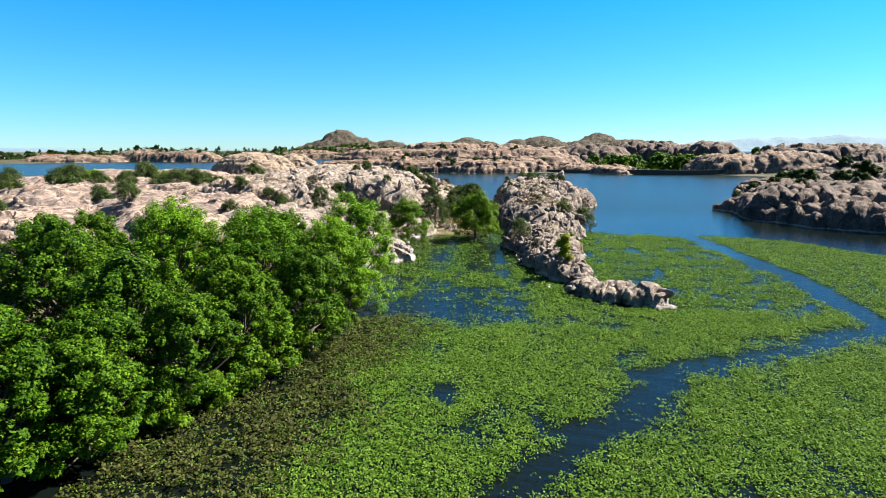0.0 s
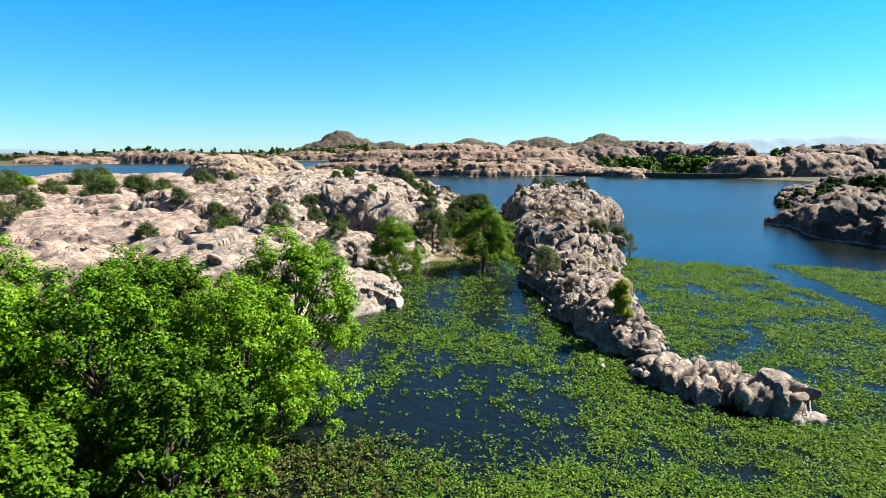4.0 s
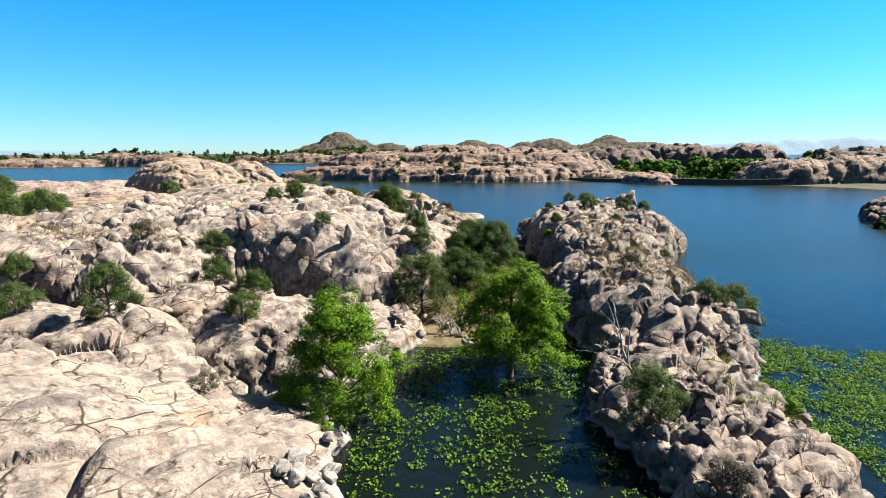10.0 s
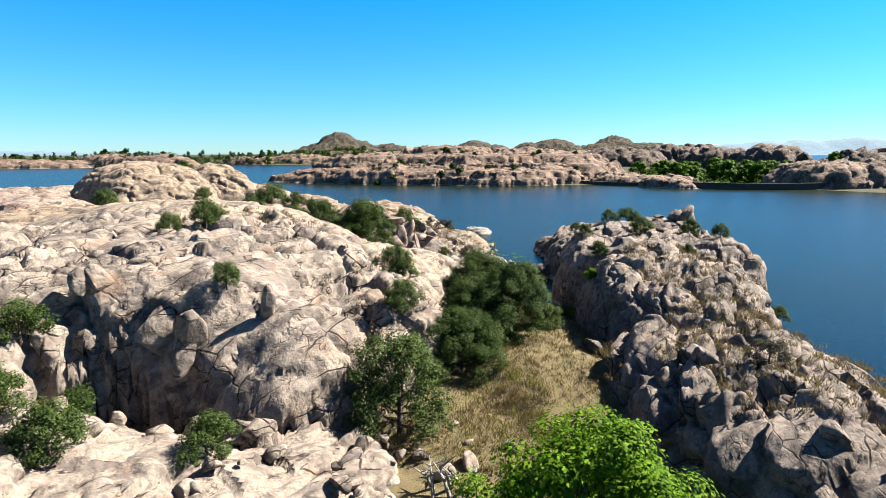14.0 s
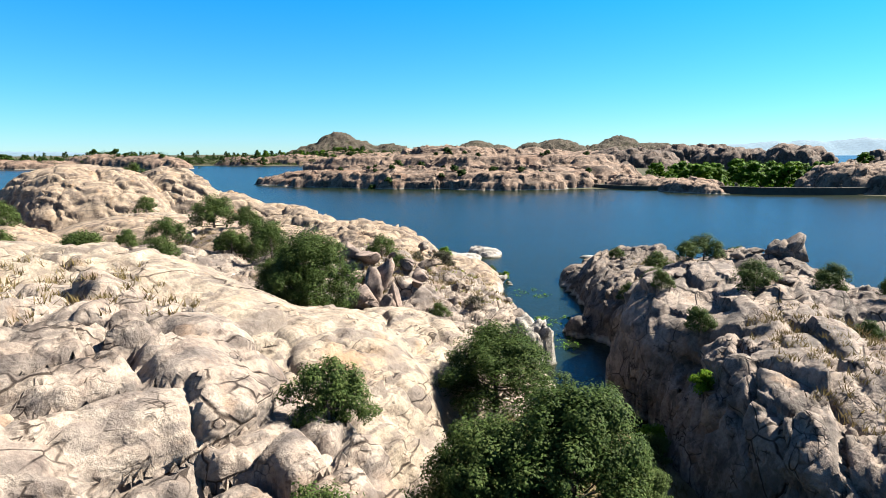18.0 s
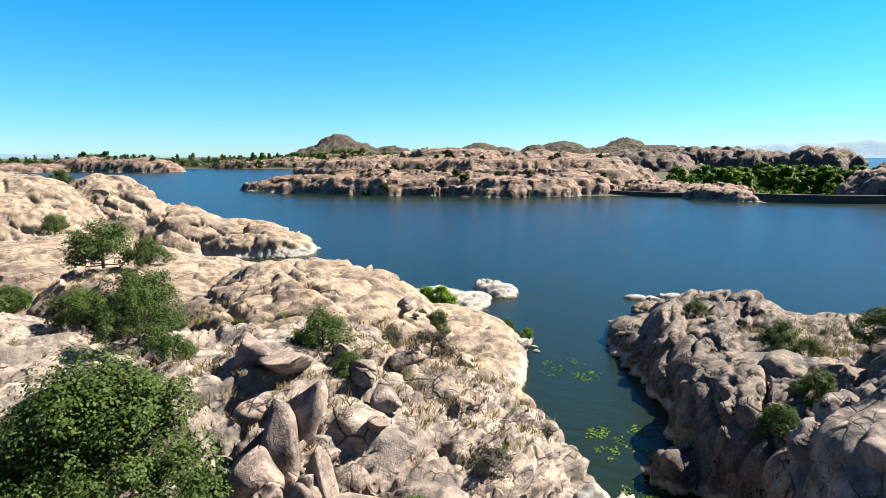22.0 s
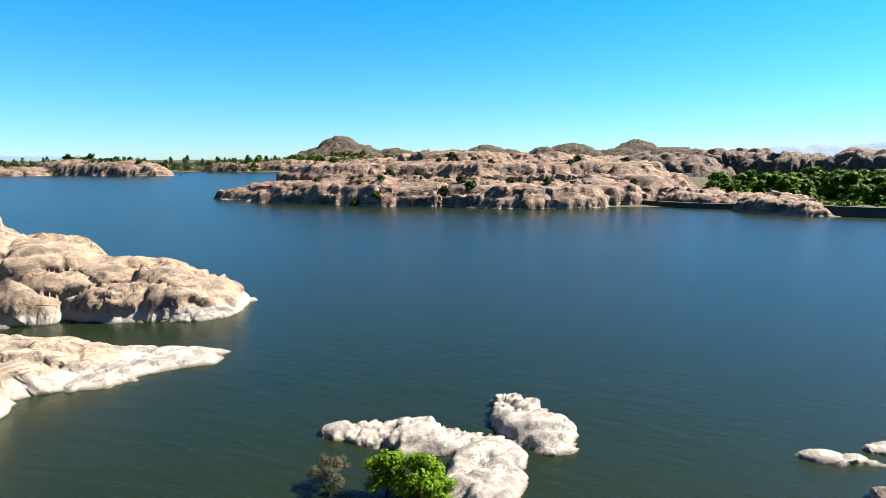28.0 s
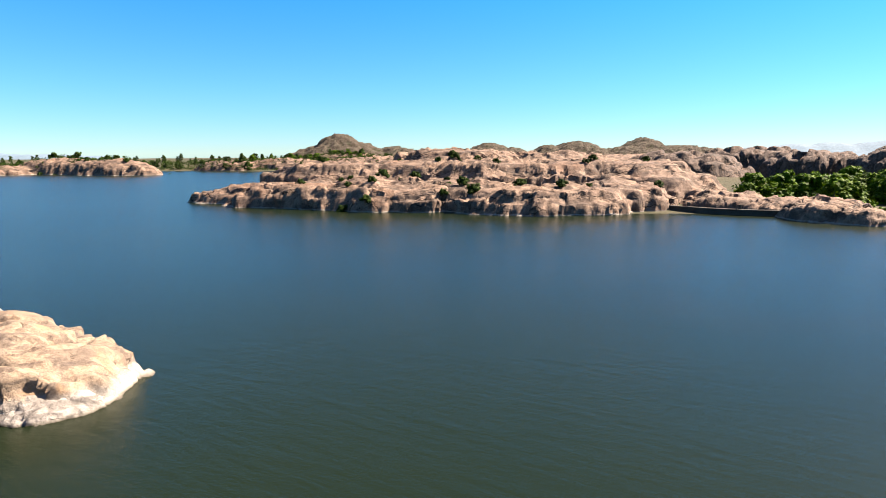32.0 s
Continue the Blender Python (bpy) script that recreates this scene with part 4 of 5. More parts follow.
boulders(7, 6.5, 206, 4, 8, 12, (0.5, 0.9), GRANITE_WHITE, "bleached boulder at the dome's foot", "bleached boulders of the dome", 17, edge=True, low=-0.4, high=1.3)
boulders(8, 29, 190, 12, 22, -10, (0.5, 1.0), GRANITE_POINT, "weathered block on the channel rock", "blocks of the channel rock", 18)
boulders(5, -40, 118, 14, 8, 0, (0.6, 1.2), GRANITE, "loose granite boulder among slabs", "loose boulders of the west shore", 19)
boulders(8, -35.2, 195.9, 6, 4.5, 0, (0.5, 1.1), GRANITE, "pale granite boulder on the gravel flat", "boulders of the gravel flat", 21)
boulders(7, -22, 114, 10, 4, 0, (0.5, 1.1), GRANITE, "loose granite boulder among slabs", "loose boulders of the west shore", 20)


# ---- trees and shrubs ----
def tree_kind(kind, seed, height, spread, lobes, per_lobe, per_clump, leaf, material, low=0.15, clump=0.75, squash=0.85, lobe=(0.36, 0.52)):
    """Meshes of one kind of tree: trunk, limbs, crown; the base is the origin."""
    rng = np.random.RandomState(seed)
    ends, centres, radii, hearts = [], [], [], []
    for k in range(lobes):
        a = 2 * math.pi * (k * 0.618 + rng.uniform(-0.08, 0.08))
        h = low + (1 - low) * ((k + 0.5) / lobes) ** 0.8
        wide = spread * (0.95 - 0.75 * max(0.0, (h - 0.45) / 0.55) ** 1.6) * rng.uniform(0.45, 0.85)
        c = np.array([math.cos(a) * wide, math.sin(a) * wide, height * (0.06 + 0.80 * h)])
        size = spread * rng.uniform(*lobe)
        ends.append(c)
        d = rng.normal(size=(per_lobe, 3))
        d /= np.linalg.norm(d, axis=1)[:, None]
        d[:, 2] = np.where(d[:, 2] < -0.35, -d[:, 2], d[:, 2])
        centres.append(c + d * size * (0.65, 0.65, 0.75) * rng.uniform(0.7, 1.15, (per_lobe, 1)))
        hearts.append(np.repeat([c - (0, 0, 0.25 * size)], per_lobe, 0))
        radii.append(clump * rng.uniform(0.6, 1.2, per_lobe))
    centres, radii = np.concatenate(centres), np.concatenate(radii)
    centres[:, 2] = np.maximum(centres[:, 2], 0.35)
    pts = clump_points(centres, radii, per_clump, rng, squash)
    out = pts - np.repeat(centres, per_clump, 0)
    out = out / (np.linalg.norm(out, axis=1)[:, None] + 1e-6) * 0.7 + (pts - np.repeat(np.concatenate(hearts), per_clump, 0)) / (spread * 0.45) * 0.7
    crown = mesh_from("crown", *leaf_cards(pts, leaf, rng, 0.3, out), material, smooth=False)
    r0 = height * 0.022 + 0.03
    bend = rng.uniform(-0.04, 0.04, 2) * height
    trunk = tubes_mesh("trunk", [([(0, 0, -0.4), (bend[0] * 0.3, bend[1] * 0.3, height * 0.3), (bend[0], bend[1], height * 0.8)], [r0 * 1.25, r0 * 0.8, r0 * 0.25])], 8, BARK)
    limbs = []
    for e in ends:
        s = np.array([bend[0] * 0.4, bend[1] * 0.4, max(height * 0.12, e[2] * 0.55)])
        m = (s + e) / 2 + (0, 0, -0.04 * height)
        limbs.append(tubes_mesh("limb", [([tuple(s), tuple(m), tuple(e)], [r0 * 0.45, r0 * 0.28, r0 * 0.08])], 6, BARK))
    return kind, trunk, limbs, crown


def plant(kit, x, y, z, label, category, group="", scale=1.0, turn=0.0, limbs=True, tall=1.0):
    kind, trunk, limb_meshes, crown = kit
    t = empty(kind, label, category, group)
    t.matrix_basis = Matrix.LocRotScale((x, y, z), Euler((0, 0, turn)), Vector((scale, scale, scale * tall)))
    part("trunk", trunk, t)
    if limbs:
        for m in limb_meshes:
            part("limb", m, t)
    part("crown", crown, t)
    return t


rng = np.random.RandomState(5)
COTTON = [tree_kind("cottonwood_tree", 100 + k, 12.0, 5.6, 32, 9, 92, 0.20, LEAF, low=0.0, clump=0.66, lobe=(0.36, 0.54)) for k in range(4)]
FINE = [tree_kind("cottonwood_tree", 110 + k, 12.0, 5.8, 34, 10, 100, 0.155, LEAF_SUNLIT, low=0.0, clump=0.70, lobe=(0.36, 0.54)) for k in range(2)]
GROVE = [(-10.2, 66.5, 12.4), (-18, 57, 12.0), (-17.5, 47, 9.6), (-23, 41, 10.6), (-25, 54, 12.2), (-31, 47, 11.6), (-29, 63, 11.6), (-38, 55, 11.2), (-38, 41, 10.6), (-47, 50, 11),
         (-22, 67, 10.6), (-28, 33, 9.0), (-40, 67, 10.0), (-11.4, 59, 11), (-12.0, 51, 9.6), (-15.4, 44, 9.2), (-17.5, 64, 11.4), (-17.6, 38.5, 8.6), (-21.5, 34.5, 8.8),
         (-27, 31, 10.4), (-24.0, 29.6, 10.0), (-20.6, 31.6, 7.6), (-30, 27.5, 9.5), (-34, 34, 9.4), (-46, 40, 10)]
for i, (x, y, h) in enumerate(GROVE):
    plant((FINE if i in (0, 1, 4, 6, 10, 13) else COTTON)[i % 2], x, y, max(0.0, land(x, y)) - 0.1, "leafy green cottonwood in the shore grove", "tree", "cottonwood grove", h / 12.0, i * 1.7)
FRINGE = [tree_kind("willow_shrub", 120 + k, 3.4, 2.2, 7, 9, 70, 0.17, LEAF_BRIGHT, low=0.0, clump=0.55) for k in range(2)]
for i, (x, y, s) in enumerate([(-11.5, 58, 1.0), (-13, 50, 0.9), (-14.5, 42, 1.0), (-18, 36, 0.9), (-21, 32.5, 1.0), (-10.5, 63, 0.9), (-12, 71, 1.0), (-25, 29, 1.1), (-15.5, 39, 0.7)]):
    plant(FRINGE[i % 2], x, y, max(0.0, land(x, y)) - 0.1, "low bright green shrub at the grove's edge", "shrub", "grove edge shrubs", s, i * 2.1)
POOL = [tree_kind("willow_tree", 130 + k, 8.0, 4.2, 24, 8, 190, 0.115, LEAF_BRIGHT, low=0.03, clump=0.7) for k in range(2)]
plant(POOL[0], -6.2, 104, 0.0, "bright green willow at the pool's edge", "tree", "pool willows", 1.08, 0.4)
plant(POOL[1], 6.2, 112.5, 0.1, "wide bright green willow on the pool shore", "tree", "pool willows", 1.24, 2.0, tall=0.92)
plant(POOL[0], 8.6, 116.5, 0.2, "bright green willow beside the crag", "tree", "pool willows", 0.72, 3.0)
HACK = [tree_kind("hackberry_tree", 140 + k, 6.0, 3.4, 22, 9, 90, 0.115, LEAF_DARK, low=0.0, clump=0.62) for k in range(3)]
HACKF = [tree_kind("hackberry_tree", 145 + k, 6.0, 3.6, 28, 10, 170, 0.10, LEAF_DARK, low=0.0, clump=0.66) for k in range(2)]
for i, (x, y, z, s, tall) in enumerate([(3.4, 142.6, 2.0, 0.95, 1.0), (6.9, 142.8, 2.6, 1.12, 0.95), (4.8, 155.5, 2.6, 1.15, 0.72), (2.5, 136.5, 1.6, 1.02, 0.8), (-8.4, 163.2, 6.6, 1.02, 0.98), (10.3, 144.2, 2.7, 0.42, 0.9), (-11.6, 164.6, 7.0, 0.66, 0.9)]):
    plant(HACKF[i % 2], x, y, z, "spreading olive-green hackberry rooted between rocks", "tree", "dark hackberries", s, i * 1.3, tall=tall)
for i, (x, y, s) in enumerate([(-1.6, 127.6, 1.12), (29.3, 123, 0.85), (13.2, 99.5, 0.62), (-19.5, 186, 0.95), (-17, 181, 0.7)]):
    plant(HACK[i % 3], x, y, max(0.1, land(x, y) - 0.3), "dense dark green hackberry between rocks", "tree", "dark hackberries", s, i * 1.3)
JUNIPER = [tree_kind("juniper_tree", 150, 5.6, 2.6, 17, 11, 90, 0.11, LEAF_DARK, low=0.0, clump=0.5, squash=1.1)]
for x, y, s in ((-21.8, 105, 0.72), (-7.6, 166.5, 0.4)):
    plant(JUNIPER[0], x, y, land(x, y) - 0.4, "dark conical juniper rooted in granite", "tree", "junipers", s, x)
plant(tree_kind("yellow_willow", 160, 4.0, 1.2, 7, 10, 130, 0.13, LEAF_YELLOW, low=0.0, clump=0.42), 16.6, 79, land(16.6, 79) - 0.2, "slim yellow-green willow on the spit", "shrub", "", 1.1)
SHRUB = [tree_kind("scrub_oak", 170 + k, 1.9, 1.5, 12, 8, 85, 0.075, LEAF_DARK, low=0.0, clump=0.38) for k in range(4)]
SHRUB_AT = [(-18, 122, 0.9), (-22, 124, 1.1), (-18, 142, 0.9), (-20, 138, 0.8), (-3, 142, 1.2), (-12, 128, 0.7), (-10, 119, 1.0), (-15, 111, 1.1), (18, 157, 0.8), (24, 162, 1.1), (26, 153, 0.6), (29, 141, 0.6),
            (-67, 180, 1.7), (13, 150, 0.7), (-26, 200, 1.3), (-56, 231, 1.5), (-53, 190, 1.5), (24, 117, 1.2), (-26, 94, 0.8), (-34, 94, 1.0), (-39, 114, 1.1), (-29, 106, 1.1), (-16, 117, 1.2)]
SHRUB_TOO = [(-20, 119, 1.1), (-2, 135, 1.1), (-89, 169, 2.4), (-62, 150, 2.2), (-68, 170, 2.0), (-53, 156, 2.0), (-28, 181, 1.4), (-34, 184, 1.0), (-23, 186, 1.4), (-52, 186, 0.8), (-41, 202, 1.3), (30, 163, 1.0),
             (32, 159, 0.8), (28, 153, 0.8), (-31, 201, 2.2), (-41, 203, 1.1), (-59, 239, 1.8), (1, 193, 0.9), (-3, 175, 0.6), (1, 166, 0.6), (19, 175, 0.8), (22, 177, 0.9), (28, 180, 1.3), (25.6, 187.3, 1.1), (24.5, 199, 0.8), (18, 164, 0.7), (23, 172, 0.8), (33, 184, 0.9), (37, 191, 1.2)]
SHRUB_ALSO = [(-52, 132, 1.6), (-66, 138, 1.9), (-74, 128, 1.7), (-88, 142, 2.2), (-60, 112, 1.6), (-78, 156, 2.2), (-97, 132, 2.3), (-104, 160, 2.4), (-57, 98, 1.4), (-49, 92, 1.2), (-66, 86, 1.5), (-42, 88, 1.0), (-54, 142, 1.6), (-116, 140, 2.4), (-26, 176, 1.2), (-31, 172, 1.4), (-38, 181, 1.5), (-22, 183, 1.2), (-11, 163, 0.6), (-5, 178, 1.2), (-13, 177, 0.9), (27, 186, 0.7), (-72, 257, 1.7), (9, 204, 0.5), (-18, 140, 1.0), (-2.5, 143, 0.9), (8, 205, 0.5), (-75, 140, 1.9),
              (-48, 112, 1.3), (-58, 128, 1.8), (-40, 126, 1.3), (-33, 112, 0.9), (-82, 130, 2.2), (-95, 150, 2.4), (-46, 140, 1.3), (-64, 205, 1.8), (-100, 200, 2.5), (-120, 190, 2.6), (-84, 186, 2.0), (-70, 160, 1.8)]
for i, (x, y, s) in enumerate(SHRUB_AT + SHRUB_TOO + SHRUB_ALSO):
    plant(SHRUB[i % 4], x, y, land(x, y) - 0.25, "small dark green scrub oak among rocks", "shrub", "scrub oaks", s, i * 1.1, limbs=s > 1.0)
DUNE = [tree_kind("green_bush", 180 + k, 2.2, 1.3, 7, 8, 70, 0.12, LEAF_BRIGHT, low=0.0, clump=0.4) for k in range(2)]
for i, (x, y, s) in enumerate([(-1.2, 217.5, 1.1), (0.8, 216.5, 1.2), (2.0, 216, 0.8), (10.0, 204.5, 0.5), (-78, 165, 1.6), (-74, 172, 1.7), (-92, 158, 1.9), (-99, 165, 2.0), (-86, 176, 1.9), (-110, 150, 2.0), (15.5, 150.5, 0.6), (14.2, 153.5, 0.9), (22.5, 101, 0.5), (8.2, 208, 0.4)]):
    plant(DUNE[i % 2], x, y, max(0.1, land(x, y) - 0.2), "fresh bright green bush near the water", "shrub", "green bushes", s, i * 1.9)
GREY = [tree_kind("bare_shrub", 190 + k, 1.6, 1.3, 7, 8, 60, 0.08, TWIG, low=0.0, clump=0.36) for k in range(2)]
for i, (x, y, s) in enumerate([(1, 181, 1.1), (-2, 184, 1.0), (-4.6, 218, 1.0), (-9, 113, 1.0), (-14, 101, 0.8), (15, 93, 0.9), (20, 126, 0.9), (-26, 118, 1.0), (4, 171, 0.8)]):
    plant(GREY[i % 2], x, y, max(0.1, land(x, y) - 0.2), "dry grey-brown twiggy shrub", "shrub", "bare shrubs", s, i)


def dead_tree(x, y, z, height, label, seed, lean=(0.0, 0.0), sticks=9, kind="dead_tree"):
    r = np.random.RandomState(seed)
    t = empty(kind, label, "dead tree")
    t.matrix_basis = pose(x, y, z, 0, 0, seed * 40)
    top = (lean[0] * height, lean[1] * height, height)
    part("trunk", tubes_mesh("trunk", [([(0, 0, -0.3), (top[0] * 0.35, top[1] * 0.3, height * 0.45), top], [0.13, 0.08, 0.02])], 7, DEADWOOD), t)
    for k in range(sticks):
        f = r.uniform(0.25, 0.85)
        s = np.array([top[0] * f * 0.85, top[1] * f * 0.85, height * f])
        d = r.normal(size=3) * (0.5, 0.5, 0.25) + (0, 0, 0.45)
        e = s + d * height * 0.36
        part("branch", tubes_mesh("branch", [([tuple(s), tuple((s + e) / 2 + r.normal(size=3) * 0.12), tuple(e)], [0.05, 0.03, 0.008])], 5, DEADWOOD), t)
    return t


def snag(x, y, z, label):
    """A bare tree with a curved leaning trunk that forks twice."""
    r = np.random.RandomState(8)
    t = empty("dead_tree", label, "dead tree")
    t.matrix_basis = pose(x, y, z)

    def grow(at, way, size, radius, depth):
        pts, rad = [at], [radius]
        for k in range(4):
            way = way + r.normal(size=3) * 0.13 + (0, 0, 0.05)
            way = way / np.linalg.norm(way)
            pts.append(pts[-1] + way * size / 4)
            rad.append(radius * (1 - 0.16 * (k + 1)))
        part("trunk" if depth == 0 else "branch", tubes_mesh("limb", [([tuple(p) for p in pts], rad)], 6, DEADWOOD), t)
        if depth < 3:
            for k in range(3 if depth else 4):
                j = 2 + k % 3
                grow(pts[j], way + r.normal(size=3) * (0.55, 0.55, 0.35), size * r.uniform(0.5, 0.8), rad[j] * 0.65, depth + 1)
    grow(np.array([0.0, 0.0, -0.3]), np.array([-0.5, 0.1, 0.86]), 4.4, 0.15, 0)


snag(14.0, 102.6, max(0.3, land(14.0, 102.6) - 0.3), "bleached bare dead tree leaning over the spit")
for i in range(7):
    dead_tree(0.6 + (i % 3) * 0.9, 121.6 + (i // 3) * 0.8, land(1, 122) + 0.1, 1.5, "tangle of bleached driftwood branches", 20 + i, (0.8, 0.3), 6, "driftwood")


# ---- dry grass ----
def grass(name, areas, seed, material, blade, label):
    r = np.random.RandomState(seed)
    roots = []
    for count, cx, cy, rx, ry, rot in areas:
        c, s = math.cos(radians(rot)), math.sin(radians(rot))
        for _ in range(count):
            a, q = r.uniform(0, 6.283), math.sqrt(r.uniform(0, 1))
            u, v = rx * q * math.cos(a), ry * q * math.sin(a)
            x, y = cx + u * c - v * s, cy + u * s + v * c
            z = land(x, y)
            if z > 0.25 and steepness(x, y) < 2.2:
                roots.append((x, y, z - 0.12))
    roots = np.repeat(np.array(roots), 14, 0)
    n = len(roots)
    roots[:, :2] += r.normal(size=(n, 2)) * 0.16
    tip = roots + np.c_[r.normal(size=(n, 2)) * blade * 0.45, r.uniform(0.6, 1.2, n) * blade]
    side = np.c_[r.normal(size=(n, 2)), np.zeros(n)] * 0.018
    v = np.stack([roots - side, roots + side, tip], 1).reshape(-1, 3)
    return tagged(new(name, mesh_from(name, v, np.arange(3 * n).reshape(n, 3), material, False)), label, "grass", kind="stuff")


grass("dry_grass", [(1500, 8, 140, 6, 17, 0), (300, 3, 127, 5, 4, 0), (420, 21, 128, 6, 9, 0), (300, 24, 146, 6, 12, 0), (240, 1, 178, 7, 8, 0), (160, -9, 172, 7, 4, 0), (500, 4, 134, 4, 9, 0), (140, -26, 119, 10, 3, 0), (180, 31, 190, 7, 8, 0), 
                    (120, -16, 146, 7, 5, 0), (200, -45, 118, 14, 6, 0), (170, 0.5, 186, 4, 4.5, 0), (110, 32, 188, 5, 5, 0), (90, -17, 187, 5, 3, 0), (160, -35.2, 195.9, 6, 5, 0)], 3, STRAW, 0.38, "straw-coloured dry grass in rock pockets")
grass("green_grass", [(260, 6, 127, 4, 10, 0), (25, 2, 178, 6, 6, 0), (15, -14, 183, 8, 5, 0), (60, 22, 104, 3, 6, 0)], 4, LEAF_YELLOW, 0.32, "fresh green grass tufts between stones")


# ---- floating weeds ----
def near_line(x, y, pts):
    d = np.full(len(x), 1e9)
    for (ax, ay), (bx, by) in zip(pts[:-1], pts[1:]):
        t = np.clip(((x - ax) * (bx - ax) + (y - ay) * (by - ay)) / ((bx - ax) ** 2 + (by - ay) ** 2), 0, 1)
        d = np.minimum(d, np.hypot(x - ax - t * (bx - ax), y - ay - t * (by - ay)))
    return d


def weed_cover(x, y):
    """How much of the water the weeds cover, 0 to 1."""
    p = np.c_[x, y]
    n = fbm(p / 7.0, 51, 4)
    n2 = fbm(p / 2.2, 57, 3)
    c = np.clip(1.10 + (n - 0.5) * 2.5 + (n2 - 0.5) * 2.4, 0, 1)
    c *= np.clip((near_line(x, y, [(-2, 20), (3, 28), (11, 36), (19, 45), (39, 54), (70, 58)]) - 0.5 - 0.02 * np.abs(x)) / 2.4 + (n2 - 0.5) * 1.5, 0.02, 1)
    c *= np.clip((near_line(x, y, [(49, 120), (48.6, 95), (48.4, 80), (45, 63), (44, 54)]) - 1.5) / 0.8 + (n2 - 0.5), 0, 1)
    pool = np.clip((14 - x) / 5, 0, 1) * np.clip((y - 50) / 12, 0, 1)
    sparse = np.clip((n - 0.48) * 3.2 + (n2 - 0.47) * 3.0 + 0.42, 0.06, 0.9)
    c = c * (1 - pool) + pool * sparse
    c *= np.clip((np.interp(x, (-20, 29, 47, 51, 65, 72, 95), (126, 124, 115, 118, 109, 93, 60)) + (n - 0.5) * 8 - y) / 1.5, 0, 1)          # the far edge
    c *= 1 - 0.55 * np.clip((y - 82) / 6, 0, 1) * np.clip((13 - x) / 3, 0, 1)
    c *= 1 - np.clip(1 - np.hypot((x + 1) / 4.0, (y - 66) / 10.0), 0, 0.6)
    c *= np.where((x > 24) & (y > 62), np.clip(0.80 + (n2 - 0.5) * 2.6 + 0.3 * (x > 49), 0.2, 1), 1.0)
    return c


def weeds(name, count, x0, x1, y0, y1, seed, material, label, leaf, tall, olive=False):
    r = np.random.RandomState(seed)
    x, y = r.uniform(x0, x1, count), r.uniform(y0, y1, count)
    i, j = np.clip(((x - LX0) / CELL).astype(int), 0, LNX - 1), np.clip(((y - LY0) / CELL).astype(int), 0, LNY - 1)
    ok = (TOP[i, j] < 0.05) | (y < LY0)
    ragged = fbm(np.c_[x, y] / 9.0, 91, 4) - 0.5
    ok &= np.abs(x) < 0.80 * (y + 6) + 6 + ragged * 16
    ok &= (y > 21 + ragged * 12) & (x > -20 - 0.12 * (y - 20) + ragged * 10) & (x < 92 + ragged * 14)
    ok &= r.uniform(0, 1, count) < weed_cover(x, y)
    mixed = np.clip((-6.5 + (y - 30) * 0.05 - x) / 6.0 + 0.5 + (fbm(np.c_[x, y] / 4.0, 77, 3) - 0.5) * 2.2, 0, 1) * np.clip((66 - y) / 8, 0, 1)
    ok &= r.uniform(0, 1, count) < (mixed if olive else 1 - 0.85 * mixed)
    x, y = x[ok], y[ok]
    n = len(x)
    per = 5
    c = np.repeat(np.c_[x, y, r.uniform(0.03, tall, n)], per, 0)
    c += r.normal(size=c.shape) * (0.13, 0.13, 0.04)
    c[:, 2] = np.maximum(c[:, 2], 0.02)
    return tagged(new(name, mesh_from(name, *leaf_cards(c, leaf, r, 0.9), material, False)), label, "water plants", kind="stuff")


weeds("water_weeds", 120000, -24, 48, 18, 62, 1, WEED, "dense mat of green floating water weeds", 0.12, 0.30)
weeds("water_weeds", 130000, -16, 95, 62, 132, 2, WEED, "green water weeds covering the shallows", 0.15, 0.20)
weeds("olive_reeds", 26000, -26, 10, 18, 66, 3, WEED_OLIVE, "olive-brown reedy weeds beside the grove", 0.17, 0.5, True)


def floating_patch(count, cx, cy, rx, ry, seed, label):
    r = np.random.RandomState(seed)
    a, q = r.uniform(0, 6.283, count), np.sqrt(r.uniform(0, 1, count))
    x, y = cx + rx * q * np.cos(a), cy + ry * q * np.sin(a)
    ok = fbm(np.c_[x, y] / 1.5, seed, 3) > 0.5
    c = np.repeat(np.c_[x[ok], y[ok], np.full(ok.sum(), 0.03)], 4, 0) + r.normal(size=(ok.sum() * 4, 3)) * (0.12, 0.12, 0.015)
    tagged(new("floating_weeds", mesh_from("floating_weeds", *leaf_cards(c, 0.13, r, 2.5), WEED, False)), label, "water plants", kind="stuff")


floating_patch(260, 13.5, 183, 2.2, 3.2, 4, "few green weeds floating in the channel")
floating_patch(150, 12.5, 196, 2.6, 3.0, 5, "few green weeds floating in the channel")
floating_patch(60, 13, 176, 1.6, 2.6, 6, "few green weeds floating in the channel")


